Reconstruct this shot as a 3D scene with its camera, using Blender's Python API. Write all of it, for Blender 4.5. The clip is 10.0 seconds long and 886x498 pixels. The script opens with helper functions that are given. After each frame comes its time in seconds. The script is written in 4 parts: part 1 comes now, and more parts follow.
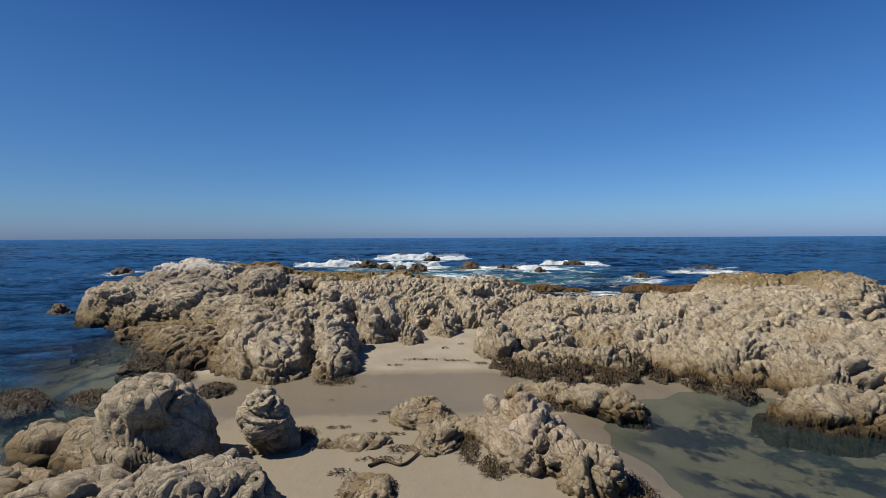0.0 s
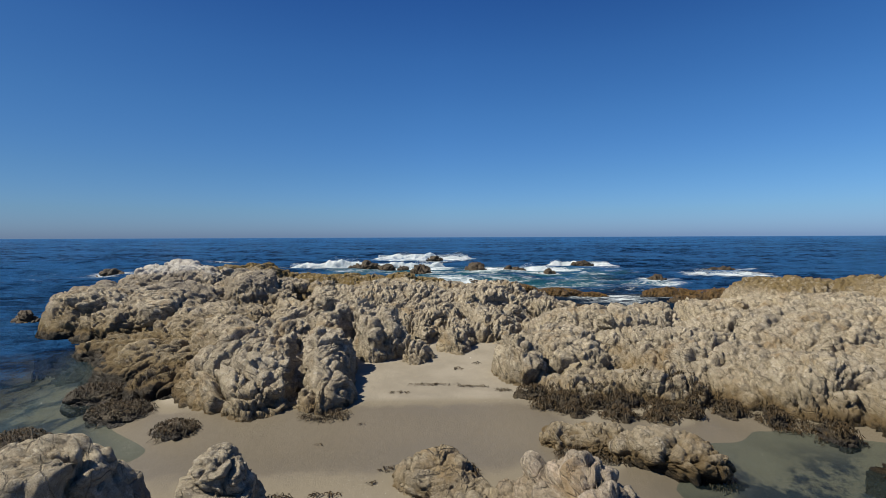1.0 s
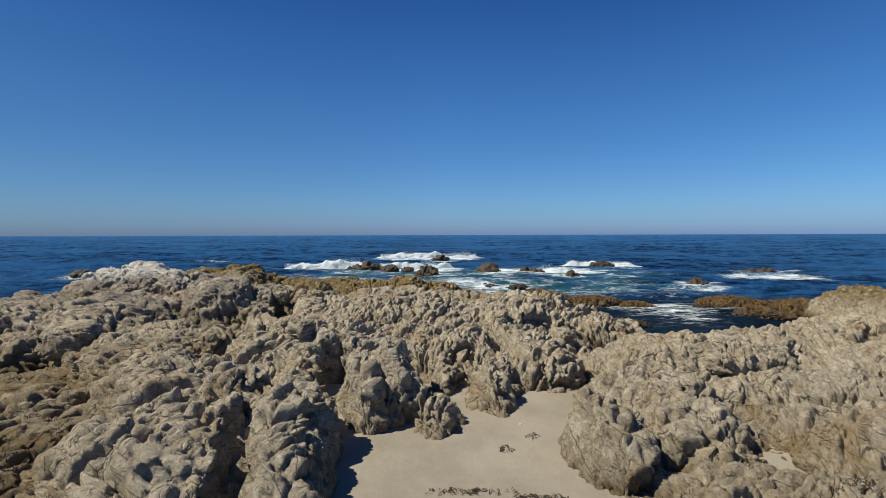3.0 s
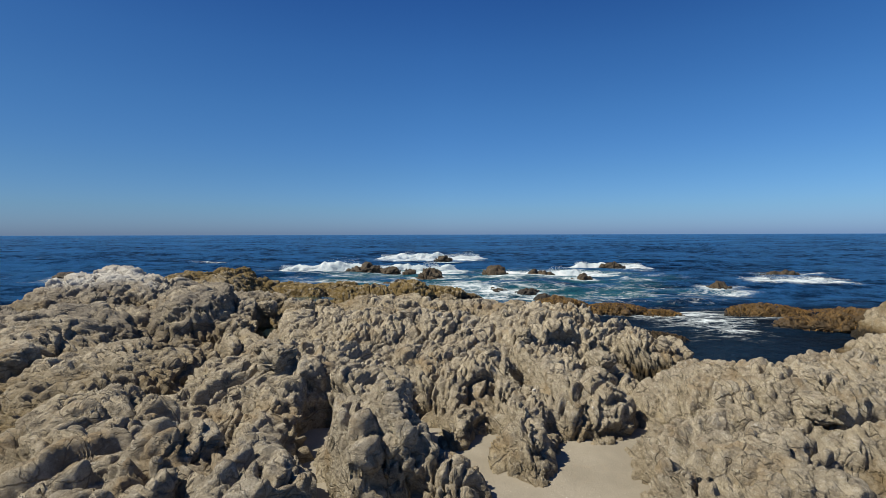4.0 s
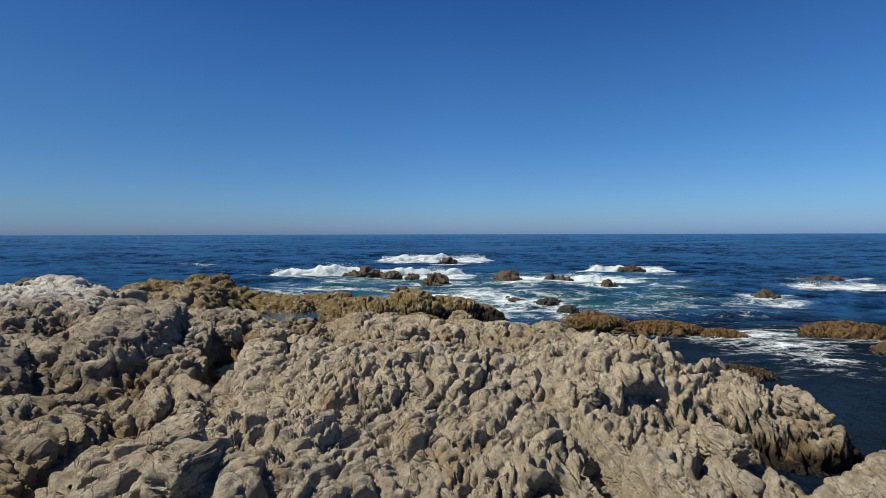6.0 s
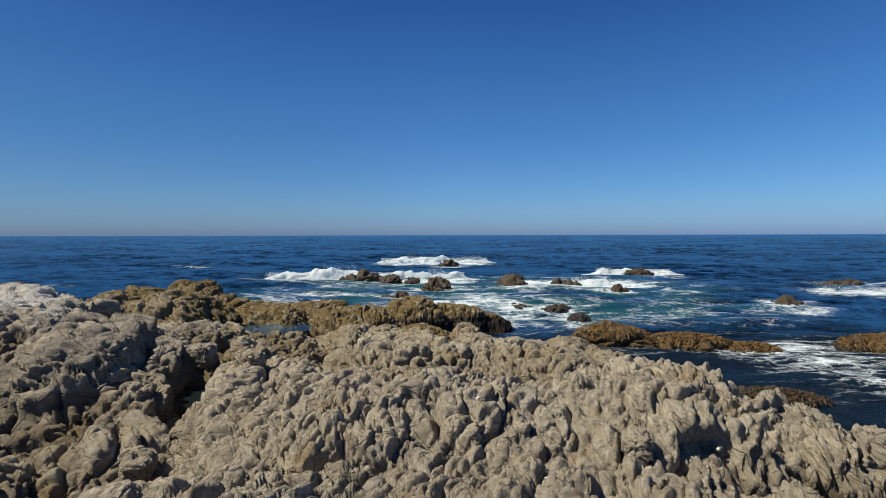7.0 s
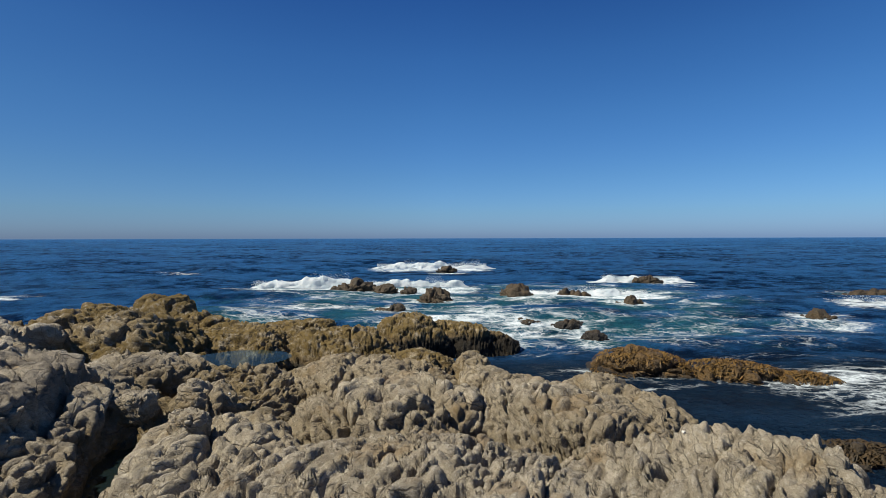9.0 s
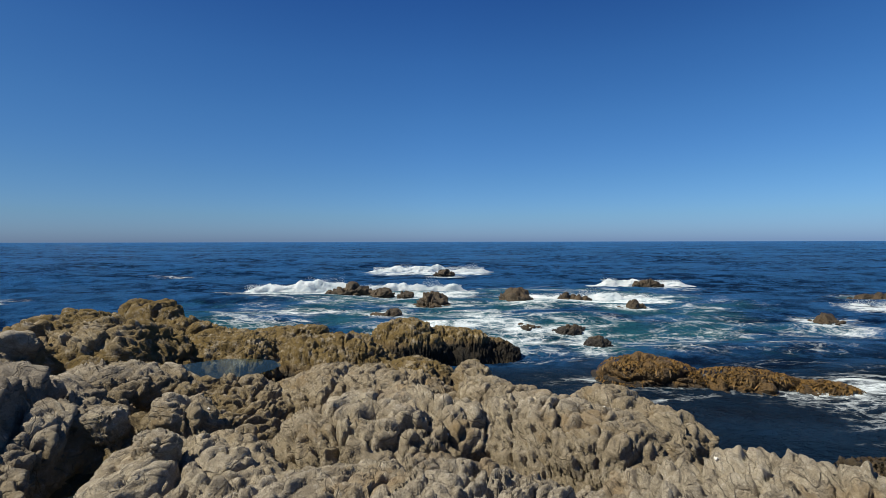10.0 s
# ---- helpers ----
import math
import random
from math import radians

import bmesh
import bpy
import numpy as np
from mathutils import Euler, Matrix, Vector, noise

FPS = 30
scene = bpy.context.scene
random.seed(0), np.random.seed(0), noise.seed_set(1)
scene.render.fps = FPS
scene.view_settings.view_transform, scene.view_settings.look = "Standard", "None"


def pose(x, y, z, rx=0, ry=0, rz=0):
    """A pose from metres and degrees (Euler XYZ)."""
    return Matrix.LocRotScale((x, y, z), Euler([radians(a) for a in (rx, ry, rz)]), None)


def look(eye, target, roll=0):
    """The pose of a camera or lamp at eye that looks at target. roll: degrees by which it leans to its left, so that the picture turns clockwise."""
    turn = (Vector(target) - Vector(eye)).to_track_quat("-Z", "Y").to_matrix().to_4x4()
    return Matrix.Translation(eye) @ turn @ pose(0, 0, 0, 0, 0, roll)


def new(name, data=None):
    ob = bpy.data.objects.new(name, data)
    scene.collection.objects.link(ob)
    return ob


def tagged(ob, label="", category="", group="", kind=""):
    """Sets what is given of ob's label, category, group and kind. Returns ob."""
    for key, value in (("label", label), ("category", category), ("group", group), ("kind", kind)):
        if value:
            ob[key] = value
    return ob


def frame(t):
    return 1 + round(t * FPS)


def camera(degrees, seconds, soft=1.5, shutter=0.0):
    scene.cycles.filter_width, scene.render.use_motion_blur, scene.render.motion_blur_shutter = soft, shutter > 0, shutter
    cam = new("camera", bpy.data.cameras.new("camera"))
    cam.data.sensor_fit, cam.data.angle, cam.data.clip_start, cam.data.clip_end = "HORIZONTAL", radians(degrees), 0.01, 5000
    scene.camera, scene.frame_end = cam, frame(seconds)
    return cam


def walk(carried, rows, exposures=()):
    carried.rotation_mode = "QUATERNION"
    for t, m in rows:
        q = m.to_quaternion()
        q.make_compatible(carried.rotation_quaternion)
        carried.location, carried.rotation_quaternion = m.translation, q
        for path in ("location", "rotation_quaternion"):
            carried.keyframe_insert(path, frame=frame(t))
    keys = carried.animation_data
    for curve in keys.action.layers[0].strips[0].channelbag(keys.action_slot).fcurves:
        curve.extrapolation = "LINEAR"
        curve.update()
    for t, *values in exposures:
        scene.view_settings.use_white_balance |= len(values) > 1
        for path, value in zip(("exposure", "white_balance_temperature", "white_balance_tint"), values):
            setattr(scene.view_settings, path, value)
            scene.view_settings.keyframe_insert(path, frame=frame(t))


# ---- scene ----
cam = camera(84.7, 10.0, soft=0.6)
METRES, EYE, TILT, LEAN, TURN = 25.0, 5.0, -3.05, 0.0, -0.4
ROWS = [
    (0.0, 0.0, 0.0, 0.0, 0.01, 1.68, 0.25),
    (0.5, -0.0078, 0.0608, 0.0041, 0.07, 1.66, 0.22),
    (1.0, -0.0161, 0.1246, 0.0078, 0.13, 1.62, 0.22),
    (1.5, -0.0237, 0.1902, 0.0108, 0.23, 1.52, 0.22),
    (2.0, -0.0319, 0.2558, 0.0138, 0.31, 1.47, 0.2),
    (2.5, -0.04, 0.3214, 0.0176, 0.38, 1.39, 0.17),
    (4.0, -0.0606, 0.5102, 0.0336, 0.58, 1.3, 0.12),
    (4.5, -0.0667, 0.5689, 0.0392, 0.66, 1.25, 0.1),
    (5.0, -0.0736, 0.6248, 0.0441, 0.7, 1.26, 0.06),
    (5.5, -0.0788, 0.678, 0.0475, 0.77, 1.24, 0.09),
    (7.0, -0.0907, 0.8172, 0.0614, 0.76, 1.36, 0.1),
    (7.5, -0.0939, 0.857, 0.0668, 0.7, 1.43, 0.09),
    (8.0, -0.0961, 0.8931, 0.0724, 0.65, 1.49, 0.12),
    (8.5, -0.0985, 0.9234, 0.0776, 0.5, 1.61, 0.12),
    (9.0, -0.0995, 0.9494, 0.082, 0.39, 1.73, 0.12),
    (9.5, -0.1003, 0.9719, 0.0829, 0.25, 1.91, 0.16),
    (10.0, -0.1013, 0.9904, 0.082, 0.06, 2.14, 0.12),
]
walk(cam, [(t, pose(0, 0, EYE, TILT, LEAN, TURN) @ pose(METRES * x, METRES * y, METRES * z, 90 + pitch, roll, yaw)) for t, x, y, z, yaw, pitch, roll in ROWS],
     [(0.0, 0.56, 6480, 11.5), (1.5, 0.56, 6400, 8), (10.0, 0.56, 6400, 8)])

# ---- world and sun ----
SUN_AZ, SUN_EL = radians(-102), radians(52)   # clockwise from +y, above the horizon
SUN_DIR = Vector((math.sin(SUN_AZ) * math.cos(SUN_EL), math.cos(SUN_AZ) * math.cos(SUN_EL), math.sin(SUN_EL)))
world = bpy.data.worlds.new("sky")
scene.world = world
world.use_nodes = True
wn, wl = world.node_tree.nodes, world.node_tree.links
wn.clear()
sky = wn.new("ShaderNodeTexSky")
sky.sky_type, sky.sun_disc = "NISHITA", False
sky.sun_elevation, sky.sun_rotation = SUN_EL, SUN_AZ
sky.altitude, sky.air_density, sky.dust_density, sky.ozone_density = 0, 1.0, 0.6, 3.0
tone = wn.new("ShaderNodeHueSaturation")
tone.inputs["Saturation"].default_value = 1.15
coord = wn.new("ShaderNodeTexCoord")
split = wn.new("ShaderNodeSeparateXYZ")
grade = wn.new("ShaderNodeValToRGB")
ramp = grade.color_ramp
for at, tint in ((0.0, (0.54, 0.82, 1.66)), (0.05, (0.54, 0.84, 1.36)), (0.12, (0.53, 0.84, 1.24)), (0.24, (0.50, 0.84, 1.20)), (0.34, (0.43, 0.77, 1.15)), (0.44, (0.32, 0.62, 1.03))):
    stop = ramp.elements[0] if at == 0.0 else ramp.elements.new(at)
    stop.position, stop.color = at, (*tint, 1)
ramp.elements[-1].position, ramp.elements[-1].color = 1.0, (0.28, 0.55, 0.95, 1)
blue = wn.new("ShaderNodeMix")
blue.data_type, blue.blend_type = "RGBA", "MULTIPLY"
blue.inputs[0].default_value = 1.0
wl.new(coord.outputs["Generated"], split.inputs[0])
wl.new(split.outputs["Z"], grade.inputs[0])
wl.new(grade.outputs[0], blue.inputs[7])
back = wn.new("ShaderNodeBackground")
back.inputs["Strength"].default_value = 0.0578
wout = wn.new("ShaderNodeOutputWorld")
wl.new(sky.outputs[0], tone.inputs["Color"])
wl.new(tone.outputs[0], blue.inputs[6])
side = wn.new("ShaderNodeMath")
side.operation, side.use_clamp = "MULTIPLY_ADD", True
side.inputs[1].default_value, side.inputs[2].default_value = 0.42, 1.0
even = wn.new("ShaderNodeMix")
even.data_type, even.blend_type = "RGBA", "MULTIPLY"
even.inputs[0].default_value = 1.0
wl.new(split.outputs["X"], side.inputs[0])
wl.new(side.outputs[0], even.inputs[7])
wl.new(blue.outputs[2], even.inputs[6])
wl.new(even.outputs[2], back.inputs["Color"])
wl.new(back.outputs[0], wout.inputs[0])
sun = new("sun", bpy.data.lights.new("sun", "SUN"))
sun.data.energy, sun.data.angle, sun.data.color = 4.9, radians(0.53), (1.0, 0.92, 0.77)
sun.matrix_world = look(SUN_DIR * 200, (0, 0, 0))


# ---- noise on arrays ----
def hashed(i, j, k, seed):
    h = (i.astype(np.int64) * 374761393 + j.astype(np.int64) * 668265263 + k.astype(np.int64) * 2147483647 + seed * 974634777) & 0xFFFFFFFF
    h = ((h ^ (h >> 13)) * 1274126177) & 0xFFFFFFFF
    h = ((h ^ (h >> 16)) * 2246822519) & 0xFFFFFFFF
    return (h ^ (h >> 15)).astype(np.float64) / 4294967296.0


def vnoise(x, y, z, seed=0):
    """Smooth value noise, -1 to 1."""
    i, j, k = np.floor(x), np.floor(y), np.floor(z)
    u, v, w = x - i, y - j, z - k
    u, v, w = (a * a * a * (a * (a * 6 - 15) + 10) for a in (u, v, w))
    out = 0
    for a in (0, 1):
        for b in (0, 1):
            for c in (0, 1):
                out = out + hashed(i + a, j + b, k + c, seed) * (u if a else 1 - u) * (v if b else 1 - v) * (w if c else 1 - w)
    return out * 2 - 1


def fbm(x, y, z, octaves=4, seed=0):
    out, amp = 0, 0.5
    for o in range(octaves):
        out = out + amp * vnoise(x * 2 ** o + 17.3 * o, y * 2 ** o - 9.1 * o, z * 2 ** o + 4.7 * o, seed + o)
        amp *= 0.5
    return out


def cells(x, y, z, seed=0):
    """Worley cells: nearest and second distance, and of the nearest cell its offset and three random numbers."""
    i, j, k = np.floor(x), np.floor(y), np.floor(z)
    f1 = np.full(x.shape, 9.0)
    f2 = np.full(x.shape, 9.0)
    ci, cj, ck = i.copy(), j.copy(), k.copy()
    ox, oy, oz = np.zeros_like(x), np.zeros_like(x), np.zeros_like(x)
    for a in (-1, 0, 1):
        for b in (-1, 0, 1):
            for c in (-1, 0, 1):
                p, q, r = i + a, j + b, k + c
                h = hashed(p, q, r, seed)
                dx = x - p - (h * 97.13) % 1.0
                dy = y - q - (h * 1313.7) % 1.0
                dz = z - r - (h * 17017.3) % 1.0
                d = np.sqrt(dx * dx + dy * dy + dz * dz)
                near = d < f1
                f2 = np.where(near, f1, np.minimum(f2, d))
                f1 = np.where(near, d, f1)
                ci, cj, ck = np.where(near, p, ci), np.where(near, q, cj), np.where(near, r, ck)
                ox, oy, oz = np.where(near, dx, ox), np.where(near, dy, oy), np.where(near, dz, oz)
    return f1, f2, (ox, oy, oz), tuple(hashed(ci, cj, ck, seed + s) for s in (11, 23, 37))


def smooth(a, b, x):
    t = np.clip((x - a) / (b - a), 0, 1)
    return t * t * (3 - 2 * t)


# ---- the lie of the land ----
def sand_height(x, y):
    """Sand and sea bed: a beach gully between two headlands, a cove on one side, a pool on the other."""
    z = 0.32 + 0.05 * np.clip(y - 18, 0, 5) + 0.02 * np.clip(11 - y, 0, 120)
    z = z - 0.24 * np.exp(-((y - 14.8 - 0.06 * x) / 1.25) ** 2) * smooth(3, 0, x)
    z = z - 1.7 * smooth(-6.0, -17, x + 0.25 * (y - 15)) * smooth(6, 11, y)
    bx, by = x + 1.3 * fbm(x * 0.5, y * 0.5, x * 0 + 2, 3, 15), y + 1.0 * fbm(x * 0.5, y * 0.5, x * 0 + 6, 3, 16)
    z = z - 0.85 * np.exp(-(((bx - 8.6) / 4.6) ** 2 + ((by - 10.6) / 4.9) ** 2) ** 1.2)
    z = z - 1.7 * smooth(24, 27, y) - 2.0 * smooth(30, 40, y)
    z = z - 2.0 * smooth(16, 30, np.abs(x)) * smooth(0, 20, y)
    return z + 0.03 * fbm(x * 0.6, y * 0.6, x * 0, 3, 5)


# knolls of the headlands: outcrop, x, y, half widths, turn, top, steepness
KNOLLS = []


def knoll(outcrop, x, y, rx, ry, turn, top, power=3.0):
    KNOLLS.append((outcrop, x, y, rx, ry, radians(turn), top, power))


# seaward headland, its long back and its far end
knoll(0, -19.0, 30.0, 2.4, 2.9, 20, 2.35, 8)
knoll(0, -16.0, 31.0, 4.0, 5.0, 10, 2.3)
knoll(0, -20.6, 40.5, 5.0, 6.0, 30, 2.9)
knoll(0, -20.5, 41.5, 2.2, 1.6, 0, 3.2)
knoll(0, -19.0, 46.5, 3.5, 5.0, 20, 2.5)
knoll(0, -18.6, 52.2, 2.3, 1.0, -22, 2.35, 8)
knoll(0, -17.6, 42.6, 1.6, 1.6, 0, 2.35)
knoll(0, -18.2, 44.1, 0.75, 0.7, 0, 2.6, 8)
knoll(0, -15.6, 49.6, 3.3, 2.0, -25, 1.85)
knoll(0, -15.6, 44.6, 3.2, 3.2, 0, 2.5)
knoll(0, -10.0, 32.6, 1.0, 1.6, 0, 1.8)
knoll(0, -12.8, 35.5, 4.5, 4.6, 0, 2.4)
knoll(0, -12.6, 34.6, 1.9, 2.8, 8, 2.75, 8)
knoll(0, -11.5, 27.5, 4.0, 4.5, 10, 1.7)
knoll(0, -9.8, 30.2, 2.4, 2.6, 0, 1.45)
knoll(0, -16.4, 27.6, 2.6, 2.2, 0, 1.6)
knoll(0, -12.6, 22.7, 1.7, 1.5, 0, 0.8)
knoll(0, -13.6, 24.3, 2.6, 2.0, 20, 0.75)
knoll(0, -10.6, 21.5, 2.6, 3.0, 30, 1.05)
knoll(0, -12.0, 40.0, 3.6, 3.6, 0, 1.9)
# front domes over the sand
knoll(1, -6.4, 19.4, 2.3, 3.4, 12, 1.8, 4)
knoll(1, -5.9, 20.6, 0.8, 2.2, 14, 2.0)
knoll(1, -5.6, 16.9, 1.5, 1.2, 10, 1.15, 4)
knoll(1, -8.3, 22.5, 2.2, 3.0, 20, 1.75)
knoll(1, -4.3, 19.4, 1.0, 3.0, 12, 1.8, 4)
knoll(1, -3.7, 16.9, 0.95, 0.9, 0, 1.05, 4)
knoll(1, -9.0, 19.0, 1.5, 1.8, 0, 0.7)
# middle of the ridge
knoll(2, -3.3, 22.2, 0.75, 1.9, 15, 2.0)
knoll(2, -2.6, 22.7, 0.8, 1.8, 16, 2.15)
knoll(2, -1.9, 22.2, 0.6, 1.3, 12, 1.6)
knoll(2, -1.5, 21.3, 0.8, 1.0, 10, 1.0, 4)
knoll(2, 0.1, 23.0, 0.8, 1.6, 15, 1.6)
knoll(2, 0.5, 23.9, 1.2, 1.3, 0, 1.45)
knoll(2, -0.9, 23.9, 1.0, 1.2, 0, 1.25)
knoll(2, 1.7, 24.9, 1.6, 2.0, 20, 1.75)
knoll(2, -5.5, 26.0, 4.5, 4.0, 0, 1.85)
knoll(2, -1.0, 27.5, 6.5, 3.6, 0, 1.75)
knoll(2, -3.0, 31.0, 5.5, 4.0, 5, 2.25)
knoll(2, 2.0, 31.2, 3.4, 3.2, -20, 2.25)
knoll(2, 5.7, 30.3, 2.0, 1.5, -20, 1.55, 4)
knoll(2, 3.3, 28.0, 0.8, 0.7, 0, 1.5)
knoll(2, 4.2, 31.2, 1.6, 1.3, -20, 2.0)
knoll(2, 3.1, 32.0, 1.9, 1.1, -15, 2.3, 6)
knoll(2, 5.5, 31.5, 1.5, 1.0, -15, 1.6, 6)
knoll(2, -5.2, 22.4, 0.8, 1.2, 12, 1.5)
knoll(2, 2.4, 25.7, 0.8, 0.7, 0, 1.65)
knoll(2, -4.7, 25.1, 0.8, 0.9, 10, 2.0)
knoll(6, -6.8, 33.0, 2.8, 3.6, 10, 1.9)
knoll(6, -3.6, 36.0, 3.4, 1.9, 8, 2.1)
knoll(6, 0.6, 36.2, 3.4, 2.4, -18, 1.95)
knoll(6, 3.0, 36.8, 1.7, 2.0, -20, 1.5)
knoll(6, -8.7, 37.0, 1.1, 1.4, 0, 1.95)
knoll(6, -7.0, 36.1, 0.9, 0.9, 0, 1.35)
knoll(6, -8.4, 40.2, 1.5, 0.8, -8, 1.55)
knoll(2, -9.5, 40.0, 4.0, 4.5, 0, 1.15)
knoll(6, 2.2, 38.3, 1.8, 1.2, -20, 1.6)
knoll(6, 4.0, 33.2, 2.0, 1.4, -20, 1.3)
# weedy ledge on the sea side
knoll(3, -9.5, 48.5, 2.0, 1.0, -6, 1.7, 6)
knoll(3, -4.2, 50.7, 2.5, 1.3, -5, 1.6)
knoll(3, -1.6, 51.4, 2.4, 1.1, -8, 1.05)
knoll(3, 0.4, 51.7, 1.5, 0.8, -8, 0.55)
knoll(3, -10.2, 44.2, 1.2, 1.0, 0, 1.5)
knoll(3, -11.6, 46.8, 3.4, 1.8, -12, 1.85)
knoll(3, -7.2, 46.2, 3.2, 1.8, -8, 1.7)
knoll(3, -5.0, 41.0, 4.0, 2.6, -10, 1.55)
knoll(3, -3.4, 44.8, 2.2, 1.4, -12, 1.0)
knoll(6, -1.1, 41.5, 1.0, 1.2, 0, 1.6)
knoll(6, -0.4, 39.6, 2.4, 1.8, -15, 1.45)
# landward headland across the gully
knoll(4, 2.3, 19.6, 0.95, 1.4, 10, 1.75)
knoll(4, 4.2, 21.6, 2.2, 3.0, -10, 1.6)
knoll(4, 3.9, 18.0, 2.0, 1.5, -5, 0.85)
knoll(4, 6.5, 24.4, 3.6, 3.2, -10, 1.95)
knoll(4, 9.6, 26.2, 2.2, 2.2, 0, 1.85)
knoll(4, 5.9, 17.8, 2.2, 1.4, -8, 0.95)
knoll(4, 8.8, 20.8, 3.4, 4.0, -10, 1.5)
knoll(4, 10.4, 17.2, 2.4, 2.0, -15, 1.65, 4)
knoll(4, 8.6, 17.2, 1.0, 1.0, 0, 0.9, 4)
knoll(4, 12.0, 15.2, 1.8, 1.5, -15, 1.5, 4)
knoll(4, 15.5, 17.0, 4.0, 3.5, -20, 1.9)
knoll(4, 13.5, 23.0, 4.5, 4.5, -15, 1.95)
knoll(4, 12.2, 26.8, 1.7, 2.2, 0, 2.05)
knoll(4, 18.6, 26.5, 4.0, 4.0, -10, 2.2)
knoll(4, 20.8, 31.5, 3.2, 3.4, -10, 2.55)
knoll(4, 23.6, 29.5, 3.0, 3.6, -10, 2.75, 4)
knoll(4, 26.0, 29.8, 1.6, 2.0, 0, 2.5, 4)
knoll(4, 20.8, 35.2, 2.6, 2.2, 0, 2.3)
knoll(4, 16.0, 31.0, 3.0, 2.4, 20, 1.4)
knoll(4, 10.6, 12.7, 2.1, 1.0, -12, 0.9, 4)
# foreground rocks on the near beach
knoll(5, -5.92, 9.8, 1.27, 1.05, 6, 2.25, 3)
knoll(5, -4.05, 9.0, 0.4, 0.5, 0, 1.1, 4)
knoll(5, -4.9, 7.9, 2.3, 0.95, 8, 1.3, 5)
knoll(5, -8.2, 10.4, 1.3, 0.8, 5, 0.95, 4)
knoll(5, -7.9, 8.6, 1.3, 0.8, -10, 0.95, 4)
knoll(5, -6.8, 5.6, 3.2, 1.4, 0, 0.9, 4)
NAMES = ["sea_headland", "front_dome", "centre_ridge", "weedy_ledge", "land_headland", "near_outcrop", "outer_block"]


# clefts and hollows worn into the knolls: x, y, half widths, turn, depth
CLEFTS = [
    (11.1, 28.0, 0.55, 2.6, -4, 1.3), (-10.0, 42.3, 2.0, 1.25, 0, 0.8), (-9.2, 33.9, 0.5, 1.8, 25, 1.0),
    (-4.95, 18.4, 0.22, 2.0, 14, 0.55), (-3.3, 20.2, 0.25, 2.2, 14, 0.8), (-1.9, 23.4, 0.3, 1.6, 12, 0.9),
    (1.0, 26.2, 0.35, 1.8, 10, 0.7), (-8.6, 26.0, 0.4, 3.0, 8, 0.35), (-10.5, 30.0, 0.5, 3.0, -10, 0.4), (-0.6, 25.0, 0.3, 1.0, -30, 0.4), (4.3, 29.1, 1.8, 0.45, -6, 1.1), (-4.15, 23.8, 0.5, 0.95, 12, 1.5), (-0.5, 23.3, 0.5, 0.75, 5, 1.1),
    (-11.2, 35.4, 0.22, 2.0, 12, 0.8), (-13.8, 33.4, 0.28, 1.8, 30, 0.7), (-10.5, 38.6, 0.28, 1.3, -20, 0.7), (-15.4, 38.0, 0.3, 2.2, 20, 0.6), (6.2, 21.4, 0.22, 2.2, 60, 0.4), (9.8, 22.6, 0.22, 2.6, 65, 0.4), (12.2, 18.4, 0.2, 2.0, 5, 0.6),
]


def knoll_height(x, y):
    """Top of the bare knolls, and the outcrop that each place belongs to."""
    wx = x + 0.55 * fbm(x * 0.45, y * 0.45, x * 0 + 3.3, 3, 40)
    wy = y + 0.55 * fbm(x * 0.45, y * 0.45, x * 0 + 8.8, 3, 50)
    top = np.full(x.shape, -3.0)
    owner = np.full(x.shape, -1)
    acc = np.zeros(x.shape)
    K = 9.0
    for o, cx, cy, rx, ry, a, h, p in KNOLLS:
        u = ((wx - cx) * math.cos(a) + (wy - cy) * math.sin(a)) / rx
        v = (-(wx - cx) * math.sin(a) + (wy - cy) * math.cos(a)) / ry
        r = np.sqrt(u * u + v * v)
        z = -0.9 + (h + 0.9) * (1 - np.minimum(r * 0.86, 2.0) ** p)
        z = np.maximum(z, -3.0)
        owner = np.where(z > top, o, owner)
        top = np.maximum(top, z)
        acc = acc + np.exp(K * z)
    z = np.log(acc) / K - 0.04
    for cx, cy, rx, ry, a, deep in CLEFTS:
        a = radians(a)
        u = ((wx - cx) * math.cos(a) + (wy - cy) * math.sin(a)) / rx
        v = (-(wx - cx) * math.sin(a) + (wy - cy) * math.cos(a)) / ry
        z = z - deep * np.exp(-np.minimum((u * u + v * v) ** 2, 50))
    return np.maximum(z, -3.0), owner
# ---- end of land ----


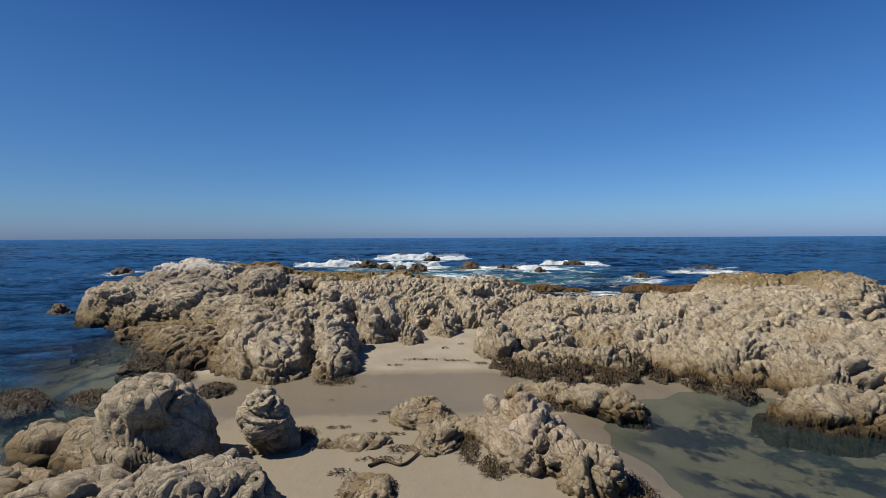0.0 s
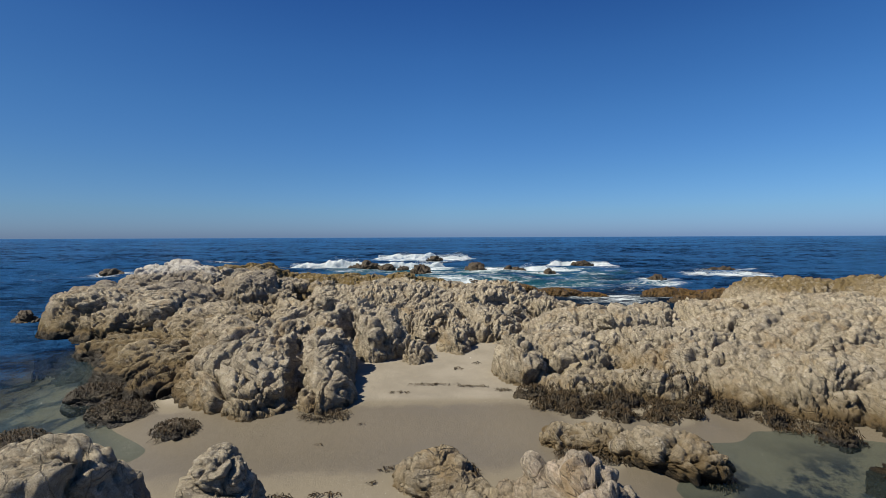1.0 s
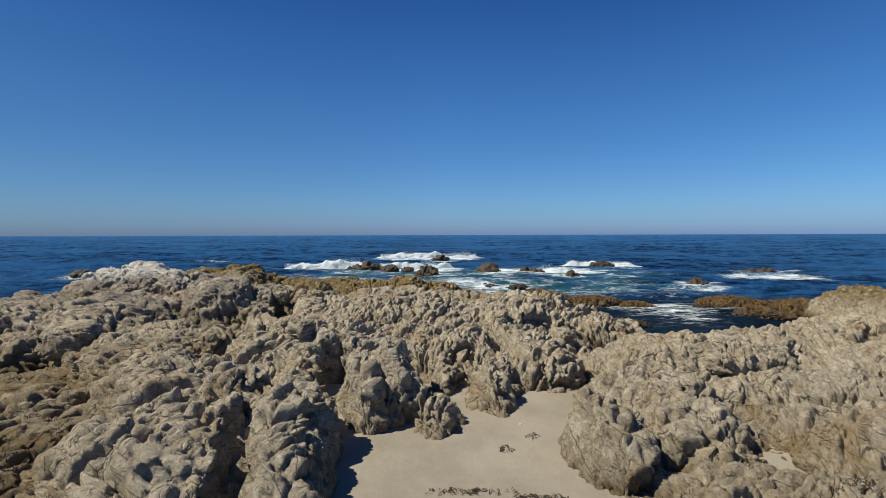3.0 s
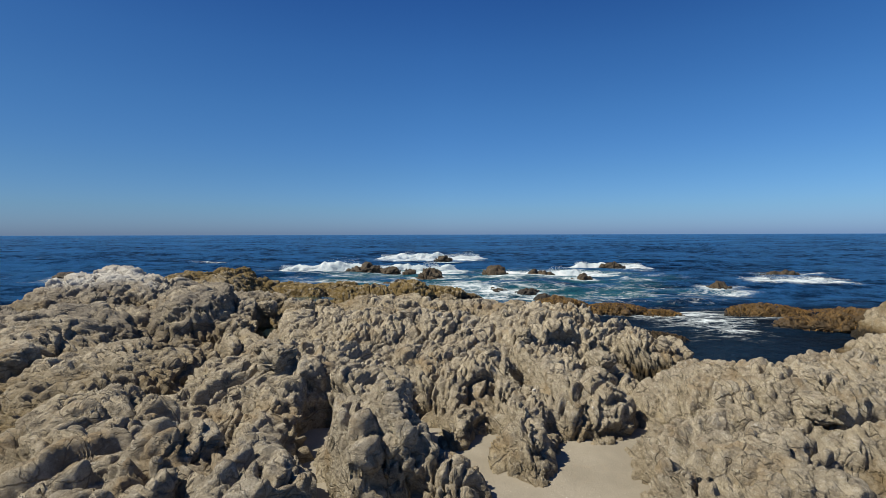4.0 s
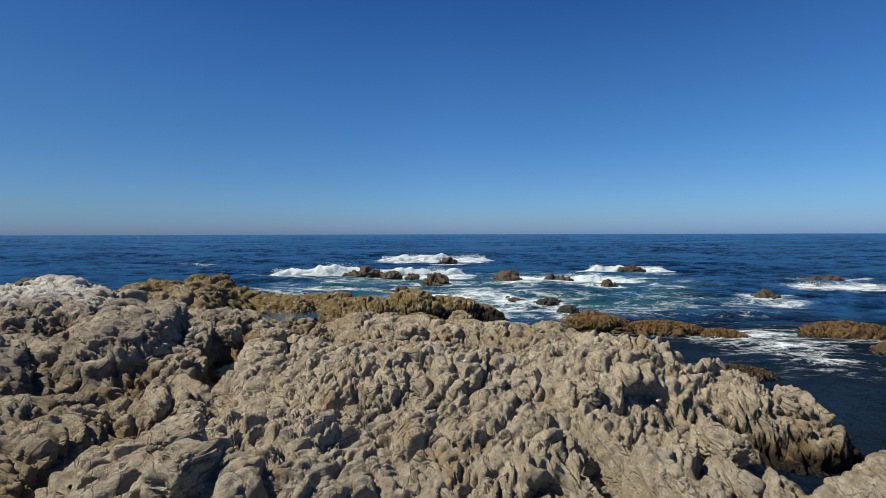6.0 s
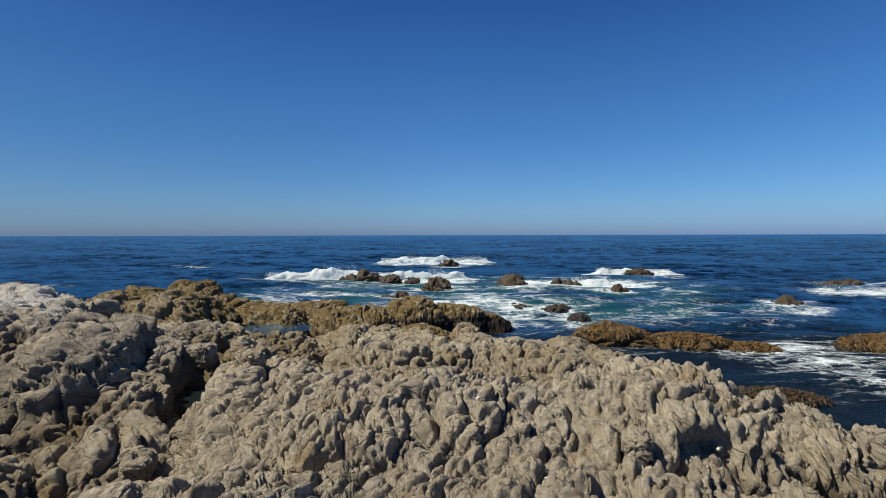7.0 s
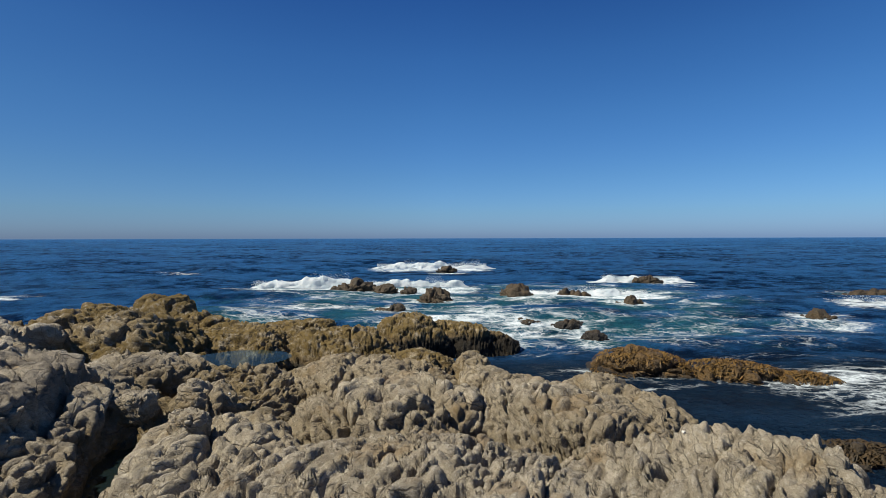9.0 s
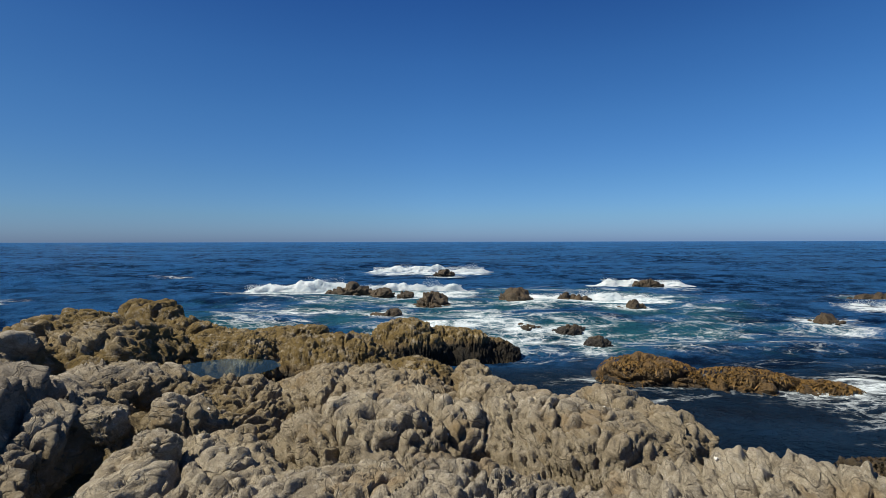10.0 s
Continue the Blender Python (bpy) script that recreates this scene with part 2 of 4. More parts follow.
def rock_detail(p, n, lean, size=1.0, seed=0, tone=None, calm=1.0, ribs=1.0):
    """How far weathered, jointed rock stands out at points p with normals n. lean: the joints' thin direction. tone takes the blocks' shade; ribs: how strongly the layers stand out."""
    t = np.array(lean, float)
    t /= np.linalg.norm(t)
    a = np.cross(t, (0.0, 0.25, 1.0))
    a /= np.linalg.norm(a)
    b = np.cross(t, a)
    s = p.T / size
    bend = np.stack([fbm(*(s * 0.55), 3, seed + 60 + k) for k in (0, 5, 9)], 1) * 0.55
    kink = np.stack([fbm(*(s * 2.3), 2, seed + 160 + k) for k in (0, 5, 9)], 1) * 0.11
    q = p / size + bend + kink
    qt, qa, qb = q @ t, q @ a, q @ b
    rough = smooth(-0.3, 0.3, fbm(*(s * 0.4), 2, seed + 33))
    out, shade = 0.0, 0.0
    # swellings that meet in creases
    amp, fr = 0.15, 0.6
    for o in range(2):
        knob = np.abs(vnoise(qt * fr * 1.45 + 3.1 * o, qa * fr * 0.7 - 7.7 * o, qb * fr + 1.9 * o, seed + 240 + o))
        out = out + amp * (np.minimum(np.sqrt(knob + 0.002), 0.7) - 0.5) * (1 if o < 2 else calm * (0.3 + 0.9 * rough))
        amp, fr = amp * 0.62, fr * 1.9
    # blocks of three sizes: tilted faces, rounded shoulders, open joints
    for (st, sa, sb), lift, tilt, crack, wide, round_, sd in (((0.8, 2.4, 1.7), 0.26, 0.34, 0.24, 0.05, 0.10, 100), ((0.38, 1.1, 0.75), 0.12, 0.14, 0.17, 0.075, 0.06, 200), ((0.14, 0.6, 0.32), 0.10, 0.15, 0.10, 0.13, 0.03, 300)):
        f1, f2, off, rnd = cells(qt / st, qa / sa, qb / sb, seed + sd)
        edge = f2 - f1
        flat = lift * (rnd[0] - 0.5) * smooth(0.0, 0.09, edge) + tilt * ((rnd[1] - 0.5) * off[0] + 0.7 * (rnd[2] - 0.5) * off[2])
        flat = flat + round_ * (0.55 - np.exp(-edge / 0.2)) - crack * np.exp(-edge / wide) * (0.35 + 1.1 * rnd[1])
        out = out + flat * (1.0 if sd == 100 else (0.5 + 0.5 * calm if sd == 200 else calm)) * (1.0 if sd == 100 else 0.8 + 0.4 * rough)
        shade = shade + (0.5 if sd == 100 else 0.37) * rnd[0]
    # ribs left by weathered layers
    rib = (qt + 0.25 * fbm(*(s * 1.1), 2, seed + 85)) / 0.19
    layer = np.floor(rib)
    saw = rib - layer
    proud = 0.4 + 1.2 * hashed(layer, np.floor(qa / 0.9 + 3 * hashed(layer, layer * 0, layer * 0, 5)), layer * 0, 8)
    out += 0.10 * ribs * proud * smooth(-0.15 - 0.4 * (ribs - 1), 0.2, fbm(*(s * 0.5), 2, seed + 80)) * (np.sqrt(np.maximum(1 - (2 * saw - 1) ** 2, 0)) - 0.7)
    out += 0.05 * fbm(*(s * 5.0), 3, seed + 9)
    if tone is not None:
        tone.append(shade / 1.25)
    return out * size


def mesh_from(name, verts, faces, smooth_shade=True, masks=None):
    """A mesh from arrays: faces of three or four corners, point masks by name."""
    me = bpy.data.meshes.new(name)
    faces = np.asarray(faces, np.int32)
    k = faces.shape[1]
    me.vertices.add(len(verts))
    me.vertices.foreach_set("co", np.asarray(verts, np.float32).ravel())
    me.loops.add(faces.size)
    me.loops.foreach_set("vertex_index", faces.ravel())
    me.polygons.add(len(faces))
    me.polygons.foreach_set("loop_start", np.arange(0, faces.size, k, dtype=np.int32))
    me.update(calc_edges=True)
    me.polygons.foreach_set("use_smooth", np.full(len(faces), smooth_shade))
    for key, values in (masks or {}).items():
        me.attributes.new(key, "FLOAT", "POINT").data.foreach_set("value", np.asarray(values, np.float32))
    me.update()
    return me


def subset(verts, faces, keep, masks):
    """The faces of keep alone, with their own numbering."""
    f = faces[keep]
    used, back_index = np.unique(f, return_inverse=True)
    return verts[used], back_index.reshape(f.shape), {k: v[used] for k, v in masks.items()}


def tensor(xs, ys):
    gx, gy = np.meshgrid(xs, ys)
    i = np.arange(gx.size).reshape(gx.shape)
    quads = np.stack([i[:-1, :-1], i[:-1, 1:], i[1:, 1:], i[1:, :-1]], -1).reshape(-1, 4)
    return gx, gy, quads


def steps(*spans):
    """Ticks: (start, end, step) one after another."""
    out = [np.arange(a, b, d) for a, b, d in spans]
    return np.concatenate(out + [[spans[-1][1]]])


def spread(near, far, first, ratio=1.12):
    """Ticks from near outwards to far, each step wider than the last."""
    out, d, x = [], first, near
    while x < far:
        d *= ratio
        x += d
        out.append(min(x, far))
    return np.array(out)


# ---- materials ----
class Nodes:
    """Short ways to add nodes to a new material."""

    def __init__(self, name):
        self.mat = bpy.data.materials.new(name)
        self.mat.use_nodes = True
        self.tree = self.mat.node_tree
        self.tree.nodes.clear()
        self.out = self.add("ShaderNodeOutputMaterial")
        self.pos = self.add("ShaderNodeNewGeometry").outputs["Position"]

    def add(self, kind, **inputs):
        node = self.tree.nodes.new(kind)
        for key, value in inputs.items():
            self.put(node.inputs[key.replace("_", " ")], value)
        return node

    def put(self, socket, value):
        if isinstance(value, bpy.types.NodeSocket):
            self.tree.links.new(value, socket)
        elif isinstance(value, tuple) and len(value) == 3 and socket.type == "RGBA":
            socket.default_value = (*value, 1)
        else:
            socket.default_value = value

    def stretched(self, scale):
        m = self.add("ShaderNodeMapping", Vector=self.pos)
        m.inputs["Scale"].default_value = scale
        return m.outputs[0]

    def noise(self, scale, detail=4.0, rough=0.55, vector=None, distort=0.0):
        return self.add("ShaderNodeTexNoise", Vector=vector or self.pos, Scale=scale, Detail=detail, Roughness=rough, Distortion=distort).outputs["Fac"]

    def voronoi(self, scale, feature="F1", vector=None):
        v = self.add("ShaderNodeTexVoronoi", Vector=vector or self.pos, Scale=scale)
        v.feature = feature
        return v.outputs["Distance"]

    def ramp(self, value, a, b, lo=0.0, hi=1.0):
        r = self.add("ShaderNodeMapRange", Value=value, From_Min=a, From_Max=b, To_Min=lo, To_Max=hi)
        r.interpolation_type = "SMOOTHSTEP"
        return r.outputs[0]

    def maths(self, op, a, b=0.0):
        m = self.add("ShaderNodeMath")
        m.operation = op
        self.put(m.inputs[0], a)
        self.put(m.inputs[1], b)
        return m.outputs[0]

    def mix(self, fac, a, b):
        m = self.add("ShaderNodeMix")
        m.data_type = "RGBA"
        self.put(m.inputs[0], fac)
        self.put(m.inputs[6], a)
        self.put(m.inputs[7], b)
        return m.outputs[2]

    def mask(self, name):
        a = self.add("ShaderNodeAttribute")
        a.attribute_name = name
        return a.outputs["Fac"]

    def bump(self, height, strength, distance, normal=None):
        b = self.add("ShaderNodeBump", Height=height, Strength=strength, Distance=distance)
        if normal:
            self.put(b.inputs["Normal"], normal)
        return b.outputs[0]

    def surface(self, colour, rough, normal=None, spec=0.4):
        p = self.add("ShaderNodeBsdfPrincipled", Base_Color=colour, Roughness=rough)
        self.put(p.inputs["Specular IOR Level"], spec)
        if normal:
            self.put(p.inputs["Normal"], normal)
        self.put(self.out.inputs[0], p.outputs[0])
        return self.mat


def granite(name, pale, warm, grey, grey_dark=(0.24, 0.21, 0.165)):
    n = Nodes(name)
    bend = n.add("ShaderNodeVectorMath")
    bend.operation = "MULTIPLY_ADD"
    n.put(bend.inputs[0], n.add("ShaderNodeTexNoise", Vector=n.pos, Scale=0.6, Detail=3.0).outputs["Color"])
    bend.inputs[1].default_value = (0.5, 0.5, 0.5)
    jag = n.add("ShaderNodeVectorMath")
    jag.operation = "MULTIPLY_ADD"
    n.put(jag.inputs[0], n.add("ShaderNodeTexNoise", Vector=n.pos, Scale=5.0, Detail=4.0, Roughness=0.6).outputs["Color"])
    jag.inputs[1].default_value = (0.12, 0.12, 0.12)
    n.put(jag.inputs[2], n.pos)
    n.put(bend.inputs[2], jag.outputs[0])

    def bedded(thin, long, wide):
        """Coordinates along the rock's layers: so many to the metre across them, along and sideways."""
        both = n.add("ShaderNodeCombineXYZ")
        for k, (axis, scale) in enumerate((((0.43, -0.39, 0.81), thin), ((-0.66, -0.75, 0.0), long), ((0.61, -0.53, -0.59), wide))):
            dot = n.add("ShaderNodeVectorMath")
            dot.operation = "DOT_PRODUCT"
            n.put(dot.inputs[0], bend.outputs[0])
            dot.inputs[1].default_value = tuple(scale * a for a in axis)
            n.put(both.inputs[k], dot.outputs["Value"])
        return both.outputs[0]

    def stones(thin, long, wide):
        """A random number for each of the blocks that joints cut out of the rock."""
        v = n.add("ShaderNodeTexVoronoi", Vector=bedded(thin, long, wide), Scale=1.0)
        return n.add("ShaderNodeSeparateColor", Color=v.outputs["Color"]).outputs[0]

    where = n.noise(0.9, 3)
    block, chip = stones(4.6, 1.5, 2.2), stones(10.0, 4.0, 5.5)
    joints = n.maths("MULTIPLY", n.ramp(n.voronoi(1.0, "DISTANCE_TO_EDGE", bedded(4.2, 0.55, 1.3)), 0.0, 0.04, 1.0, 0.0), n.ramp(where, 0.40, 0.58, 0.1, 1.0))
    across = n.ramp(n.voronoi(1.0, "DISTANCE_TO_EDGE", bedded(1.1, 1.9, 0.6)), 0.0, 0.022, 1.0, 0.0)
    joints = n.maths("MAXIMUM", joints, n.maths("MULTIPLY", across, n.ramp(where, 0.58, 0.44, 0.0, 0.9)))
    cracks = n.maths("MULTIPLY", n.ramp(n.voronoi(1.0, "DISTANCE_TO_EDGE", bedded(13.0, 2.2, 4.0)), 0.0, 0.09, 1.0, 0.0), n.ramp(n.noise(1.9, 3), 0.60, 0.45, 0.1, 1.0))
    strata = n.noise(1.0, 7, 0.68, bedded(7.0, 1.5, 2.0))
    broad = n.ramp(n.noise(0.32, 3), 0.38, 0.62)
    mid = n.ramp(n.noise(1.7, 6, 0.68), 0.38, 0.62)
    colour = n.mix(broad, warm, grey)
    colour = n.mix(n.maths("MULTIPLY", mid, 0.8), colour, pale)
    colour = n.mix(n.ramp(n.mask("tone"), 0.2, 0.8, 0.4, 0.0), colour, grey_dark)
    colour = n.mix(n.ramp(block, 0.0, 1.0, 0.5, 0.0), colour, (0.25, 0.205, 0.145))
    colour = n.mix(n.ramp(chip, 0.0, 1.0, 0.0, 0.3), colour, (0.72, 0.64, 0.50))
    colour = n.mix(n.ramp(strata, 0.36, 0.56, 0.5, 0.0), colour, (0.25, 0.21, 0.15))
    colour = n.mix(n.ramp(n.noise(7, 8, 0.82), 0.50, 0.64, 0.0, 0.8), colour, (0.19, 0.16, 0.118))
    colour = n.mix(n.ramp(n.noise(10, 7, 0.8), 0.52, 0.66, 0.0, 0.7), colour, (0.68, 0.62, 0.51))
    speck = n.ramp(n.noise(60, 2, 0.7), 0.54, 0.68)
    colour = n.mix(n.maths("MULTIPLY", speck, 0.55), colour, (0.13, 0.11, 0.085))
    chalk = n.maths("MULTIPLY", n.ramp(n.noise(11, 3, 0.6), 0.66, 0.74), n.ramp(n.noise(0.7, 2), 0.45, 0.6))
    colour = n.mix(n.maths("MULTIPLY", chalk, 0.7), colour, (0.72, 0.69, 0.63))
    rust = n.maths("MULTIPLY", n.ramp(n.noise(0.8, 5, 0.65), 0.52, 0.70), 0.6)
    colour = n.mix(rust, colour, (0.30, 0.20, 0.09))
    # Grey rock, with the sea headland's shaded side painted in as darker colour.
    colour = n.mix(n.maths("MULTIPLY", n.mask("dark"), n.ramp(n.noise(0.9, 4), 0.3, 0.55)), colour, (0.17, 0.15, 0.13))
    colour = n.mix(n.mask("guano"), colour, (0.62, 0.60, 0.56))
    olive = n.maths("MULTIPLY", n.mask("olive"), n.ramp(n.noise(2.6, 6, 0.7), 0.26, 0.54))
    colour = n.mix(olive, colour, (0.17, 0.118, 0.042))
    colour = n.mix(n.maths("MULTIPLY", n.maths("MAXIMUM", joints, n.maths("MULTIPLY", cracks, 0.3)), 0.6), colour, (0.11, 0.092, 0.07))
    tide = n.maths("ADD", n.mask("tide"), n.maths("MULTIPLY", n.maths("SUBTRACT", n.noise(2.2, 5, 0.65), 0.5), 0.9))
    colour = n.mix(n.ramp(tide, 0.25, 0.65), colour, (0.15, 0.105, 0.05))
    weed = n.ramp(tide, 0.62, 0.85)
    colour = n.mix(weed, colour, (0.026, 0.020, 0.012))
    height = n.maths("ADD", n.maths("MULTIPLY", strata, 0.95), n.maths("MULTIPLY", n.noise(11, 8, 0.8), 0.75))
    height = n.maths("ADD", height, n.maths("ADD", n.maths("MULTIPLY", block, 0.30), n.maths("MULTIPLY", chip, 0.16)))
    height = n.maths("SUBTRACT", height, n.maths("ADD", n.maths("MULTIPLY", joints, 0.34), n.maths("MULTIPLY", cracks, 0.06)))
    return n.surface(colour, n.ramp(tide, 0.4, 0.8, 0.9, 0.5), n.bump(height, 1.0, 0.16), 0.25)


def weedy_rock(name, bright, dull):
    n = Nodes(name)
    colour = n.mix(n.ramp(n.noise(1.1, 4), 0.35, 0.65), bright, dull)
    colour = n.mix(n.ramp(n.noise(7, 5, 0.7), 0.5, 0.72), colour, (0.035, 0.024, 0.012))
    level = n.maths("ADD", n.add("ShaderNodeSeparateXYZ", Vector=n.pos).outputs[2], n.maths("MULTIPLY", n.maths("SUBTRACT", n.noise(2.1, 4), 0.5), 0.5))
    colour = n.mix(n.ramp(level, 0.25, 0.05), colour, (0.018, 0.014, 0.01))
    height = n.maths("ADD", n.noise(9, 7, 0.75), n.maths("MULTIPLY", n.voronoi(14.0), 0.5))
    return n.surface(colour, 0.55, n.bump(height, 1.0, 0.09), 0.4)


def sand_material():
    n = Nodes("sand")
    colour = n.mix(n.ramp(n.noise(0.8, 5, 0.6), 0.35, 0.65), (0.195, 0.172, 0.132), (0.245, 0.218, 0.17))
    colour = n.mix(n.ramp(n.noise(45, 4, 0.85), 0.46, 0.66, 0.0, 0.6), colour, (0.19, 0.16, 0.12))
    colour = n.mix(n.ramp(n.noise(5, 6, 0.75), 0.54, 0.70, 0.0, 0.6), colour, (0.24, 0.20, 0.145))
    wet = n.maths("ADD", n.mask("wet"), n.maths("MULTIPLY", n.maths("SUBTRACT", n.noise(1.2, 4), 0.5), 0.5))
    wet = n.ramp(wet, 0.3, 0.6)
    colour = n.mix(n.ramp(n.mask("wet"), 0.1, 0.35), colour, (0.165, 0.141, 0.10))
    colour = n.mix(wet, colour, (0.13, 0.11, 0.078))
    bed = n.ramp(n.noise(0.6, 6, 0.7), 0.46, 0.54)
    under = n.mask("under")
    colour = n.mix(n.maths("MULTIPLY", under, bed), colour, (0.016, 0.020, 0.028))
    grit = n.maths("MULTIPLY", n.ramp(n.noise(28, 3, 0.7), 0.60, 0.70), n.ramp(n.noise(1.1, 3), 0.42, 0.6))
    colour = n.mix(n.maths("MULTIPLY", grit, 0.6), colour, (0.13, 0.105, 0.075))
    shell = n.maths("MULTIPLY", n.ramp(n.noise(33, 2, 0.6), 0.68, 0.74), n.ramp(n.noise(0.8, 3), 0.48, 0.62))
    colour = n.mix(n.maths("MULTIPLY", shell, 0.7), colour, (0.62, 0.58, 0.5))
    height = n.maths("ADD", n.noise(3.2, 6, 0.66), n.maths("MULTIPLY", n.noise(30, 4, 0.75), 0.4))
    return n.surface(colour, n.ramp(wet, 0.0, 1.0, 0.95, 0.42), n.bump(height, 0.45, 0.06), 0.35)


def water_material(name, relief, rough):
    n = Nodes(name)
    foam, clear, teal = n.mask("foam"), n.mask("clear"), n.mask("teal")
    wide = n.stretched((0.75, 1.0, 1.0))
    ripple = n.maths("ADD", n.noise(1.5, 5, 0.65, n.stretched((0.8, 1.0, 1.0))), n.maths("MULTIPLY", n.noise(5.0, 3, 0.6, n.stretched((0.85, 1.0, 1.0))), 0.25))
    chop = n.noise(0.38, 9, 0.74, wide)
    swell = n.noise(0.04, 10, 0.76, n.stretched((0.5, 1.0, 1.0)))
    lift = n.maths("ADD", n.maths("MULTIPLY", ripple, 0.75), n.maths("ADD", n.maths("MULTIPLY", chop, 1.9), n.maths("MULTIPLY", swell, 9.0)))
    lift = n.maths("MULTIPLY", lift, n.ramp(clear, 0.0, 0.7, 1.0, 0.3))
    normal = n.bump(lift, 1.0, relief)
    # Wave shading put into the body colour: dark troughs, paler blue faces by chop and swell.
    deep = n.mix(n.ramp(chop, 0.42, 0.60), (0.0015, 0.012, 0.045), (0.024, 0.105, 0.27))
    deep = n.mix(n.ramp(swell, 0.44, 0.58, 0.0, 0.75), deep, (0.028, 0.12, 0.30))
    deep = n.mix(n.ramp(n.maths("ADD", teal, n.maths("MULTIPLY", n.maths("SUBTRACT", n.noise(0.2, 8, 0.7, wide), 0.5), 2.2)), 0.3, 1.0), deep, (0.022, 0.115, 0.15))
    deep = n.mix(n.maths("MULTIPLY", n.mask("murk"), 0.88), deep, (0.006, 0.012, 0.020))
    deep = n.mix(n.ramp(clear, 0.15, 0.9), deep, (0.035, 0.062, 0.064))
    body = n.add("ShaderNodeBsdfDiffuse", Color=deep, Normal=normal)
    see = n.add("ShaderNodeBsdfTransparent", Color=(0.58, 0.71, 0.76))
    inner = n.add("ShaderNodeMixShader", Fac=n.maths("MULTIPLY", clear, 0.9))
    n.put(inner.inputs[1], body.outputs[0])
    n.put(inner.inputs[2], see.outputs[0])
    gloss = n.add("ShaderNodeBsdfGlossy", Color=(1.0, 1.0, 1.0), Roughness=rough, Normal=normal)
    fres = n.add("ShaderNodeFresnel", IOR=1.33, Normal=normal)
    top = n.add("ShaderNodeMixShader", Fac=n.maths("MULTIPLY", fres.outputs[0], 0.42))
    n.put(top.inputs[1], inner.outputs[0])
    n.put(top.inputs[2], gloss.outputs[0])
    swirl = n.add("ShaderNodeVectorMath")
    swirl.operation = "MULTIPLY_ADD"
    n.put(swirl.inputs[0], n.add("ShaderNodeTexNoise", Vector=n.pos, Scale=0.5, Detail=6.0, Roughness=0.65).outputs["Color"])
    swirl.inputs[1].default_value = (2.6, 2.0, 0.0)
    n.put(swirl.inputs[2], n.stretched((0.6, 1.0, 0.0)))
    web = n.ramp(n.voronoi(0.75, "DISTANCE_TO_EDGE", swirl.outputs[0]), 0.0, 0.10, 1.0, 0.0)
    lace = n.maths("MAXIMUM", web, n.maths("MULTIPLY", n.ramp(n.voronoi(2.1, "DISTANCE_TO_EDGE", swirl.outputs[0]), 0.0, 0.14, 1.0, 0.0), 0.8))
    patt = n.maths("MULTIPLY", n.maths("SUBTRACT", n.noise(0.4, 10, 0.74, n.stretched((0.45, 1.0, 1.0)), 0.6), 0.5), 1.7)
    white = n.ramp(n.maths("ADD", n.maths("ADD", patt, foam), n.maths("MULTIPLY", lace, 0.2)), 0.46, 0.95)
    froth = n.add("ShaderNodeBsdfDiffuse", Color=(0.60, 0.66, 0.68))
    n.put(froth.inputs["Normal"], n.bump(n.noise(3.0, 5, 0.7), 0.6, 0.2))
    last = n.add("ShaderNodeMixShader", Fac=white)
    n.put(last.inputs[1], top.outputs[0])
    n.put(last.inputs[2], froth.outputs[0])
    n.put(n.out.inputs[0], last.outputs[0])
    return n.mat


def foam_material():
    n = Nodes("white_water")
    colour = n.mix(n.ramp(n.noise(0.9, 5, 0.7), 0.35, 0.6), (0.66, 0.74, 0.77), (0.84, 0.87, 0.88))
    lit = n.add("ShaderNodeBsdfDiffuse", Color=colour)
    through_light = n.add("ShaderNodeBsdfTranslucent", Color=colour)
    both = n.add("ShaderNodeMixShader", Fac=0.45)
    n.put(both.inputs[1], lit.outputs[0])
    n.put(both.inputs[2], through_light.outputs[0])
    n.put(n.out.inputs[0], both.outputs[0])
    return n.mat


def kelp_material(name, dark, light):
    n = Nodes(name)
    colour = n.mix(n.ramp(n.noise(5, 3), 0.35, 0.65), dark, light)
    return n.surface(colour, 0.6, n.bump(n.noise(25, 3), 0.5, 0.01), 0.25)


GRANITE = granite("beige_granite", (0.62, 0.53, 0.39), (0.515, 0.43, 0.285), (0.475, 0.415, 0.315))
PINK = granite("pink_granite", (0.68, 0.55, 0.43), (0.58, 0.445, 0.32), (0.53, 0.44, 0.345))
WEEDY = weedy_rock("golden_weed_rock", (0.12, 0.068, 0.018), (0.05, 0.031, 0.012))
SURFROCK = weedy_rock("brown_surf_rock", (0.065, 0.042, 0.018), (0.035, 0.025, 0.013))
DARKWEED = weedy_rock("dark_weed_rock", (0.06, 0.042, 0.018), (0.03, 0.022, 0.012))
SAND, WATER, POOL, FOAM, KELP = sand_material(), water_material("sea_water", 0.75, 0.14), water_material("pool_water", 0.015, 0.04), foam_material(), kelp_material("kelp", (0.022, 0.016, 0.008), (0.055, 0.035, 0.014))
GOLDWEED = kelp_material("golden_weed", (0.045, 0.027, 0.009), (0.15, 0.085, 0.02))

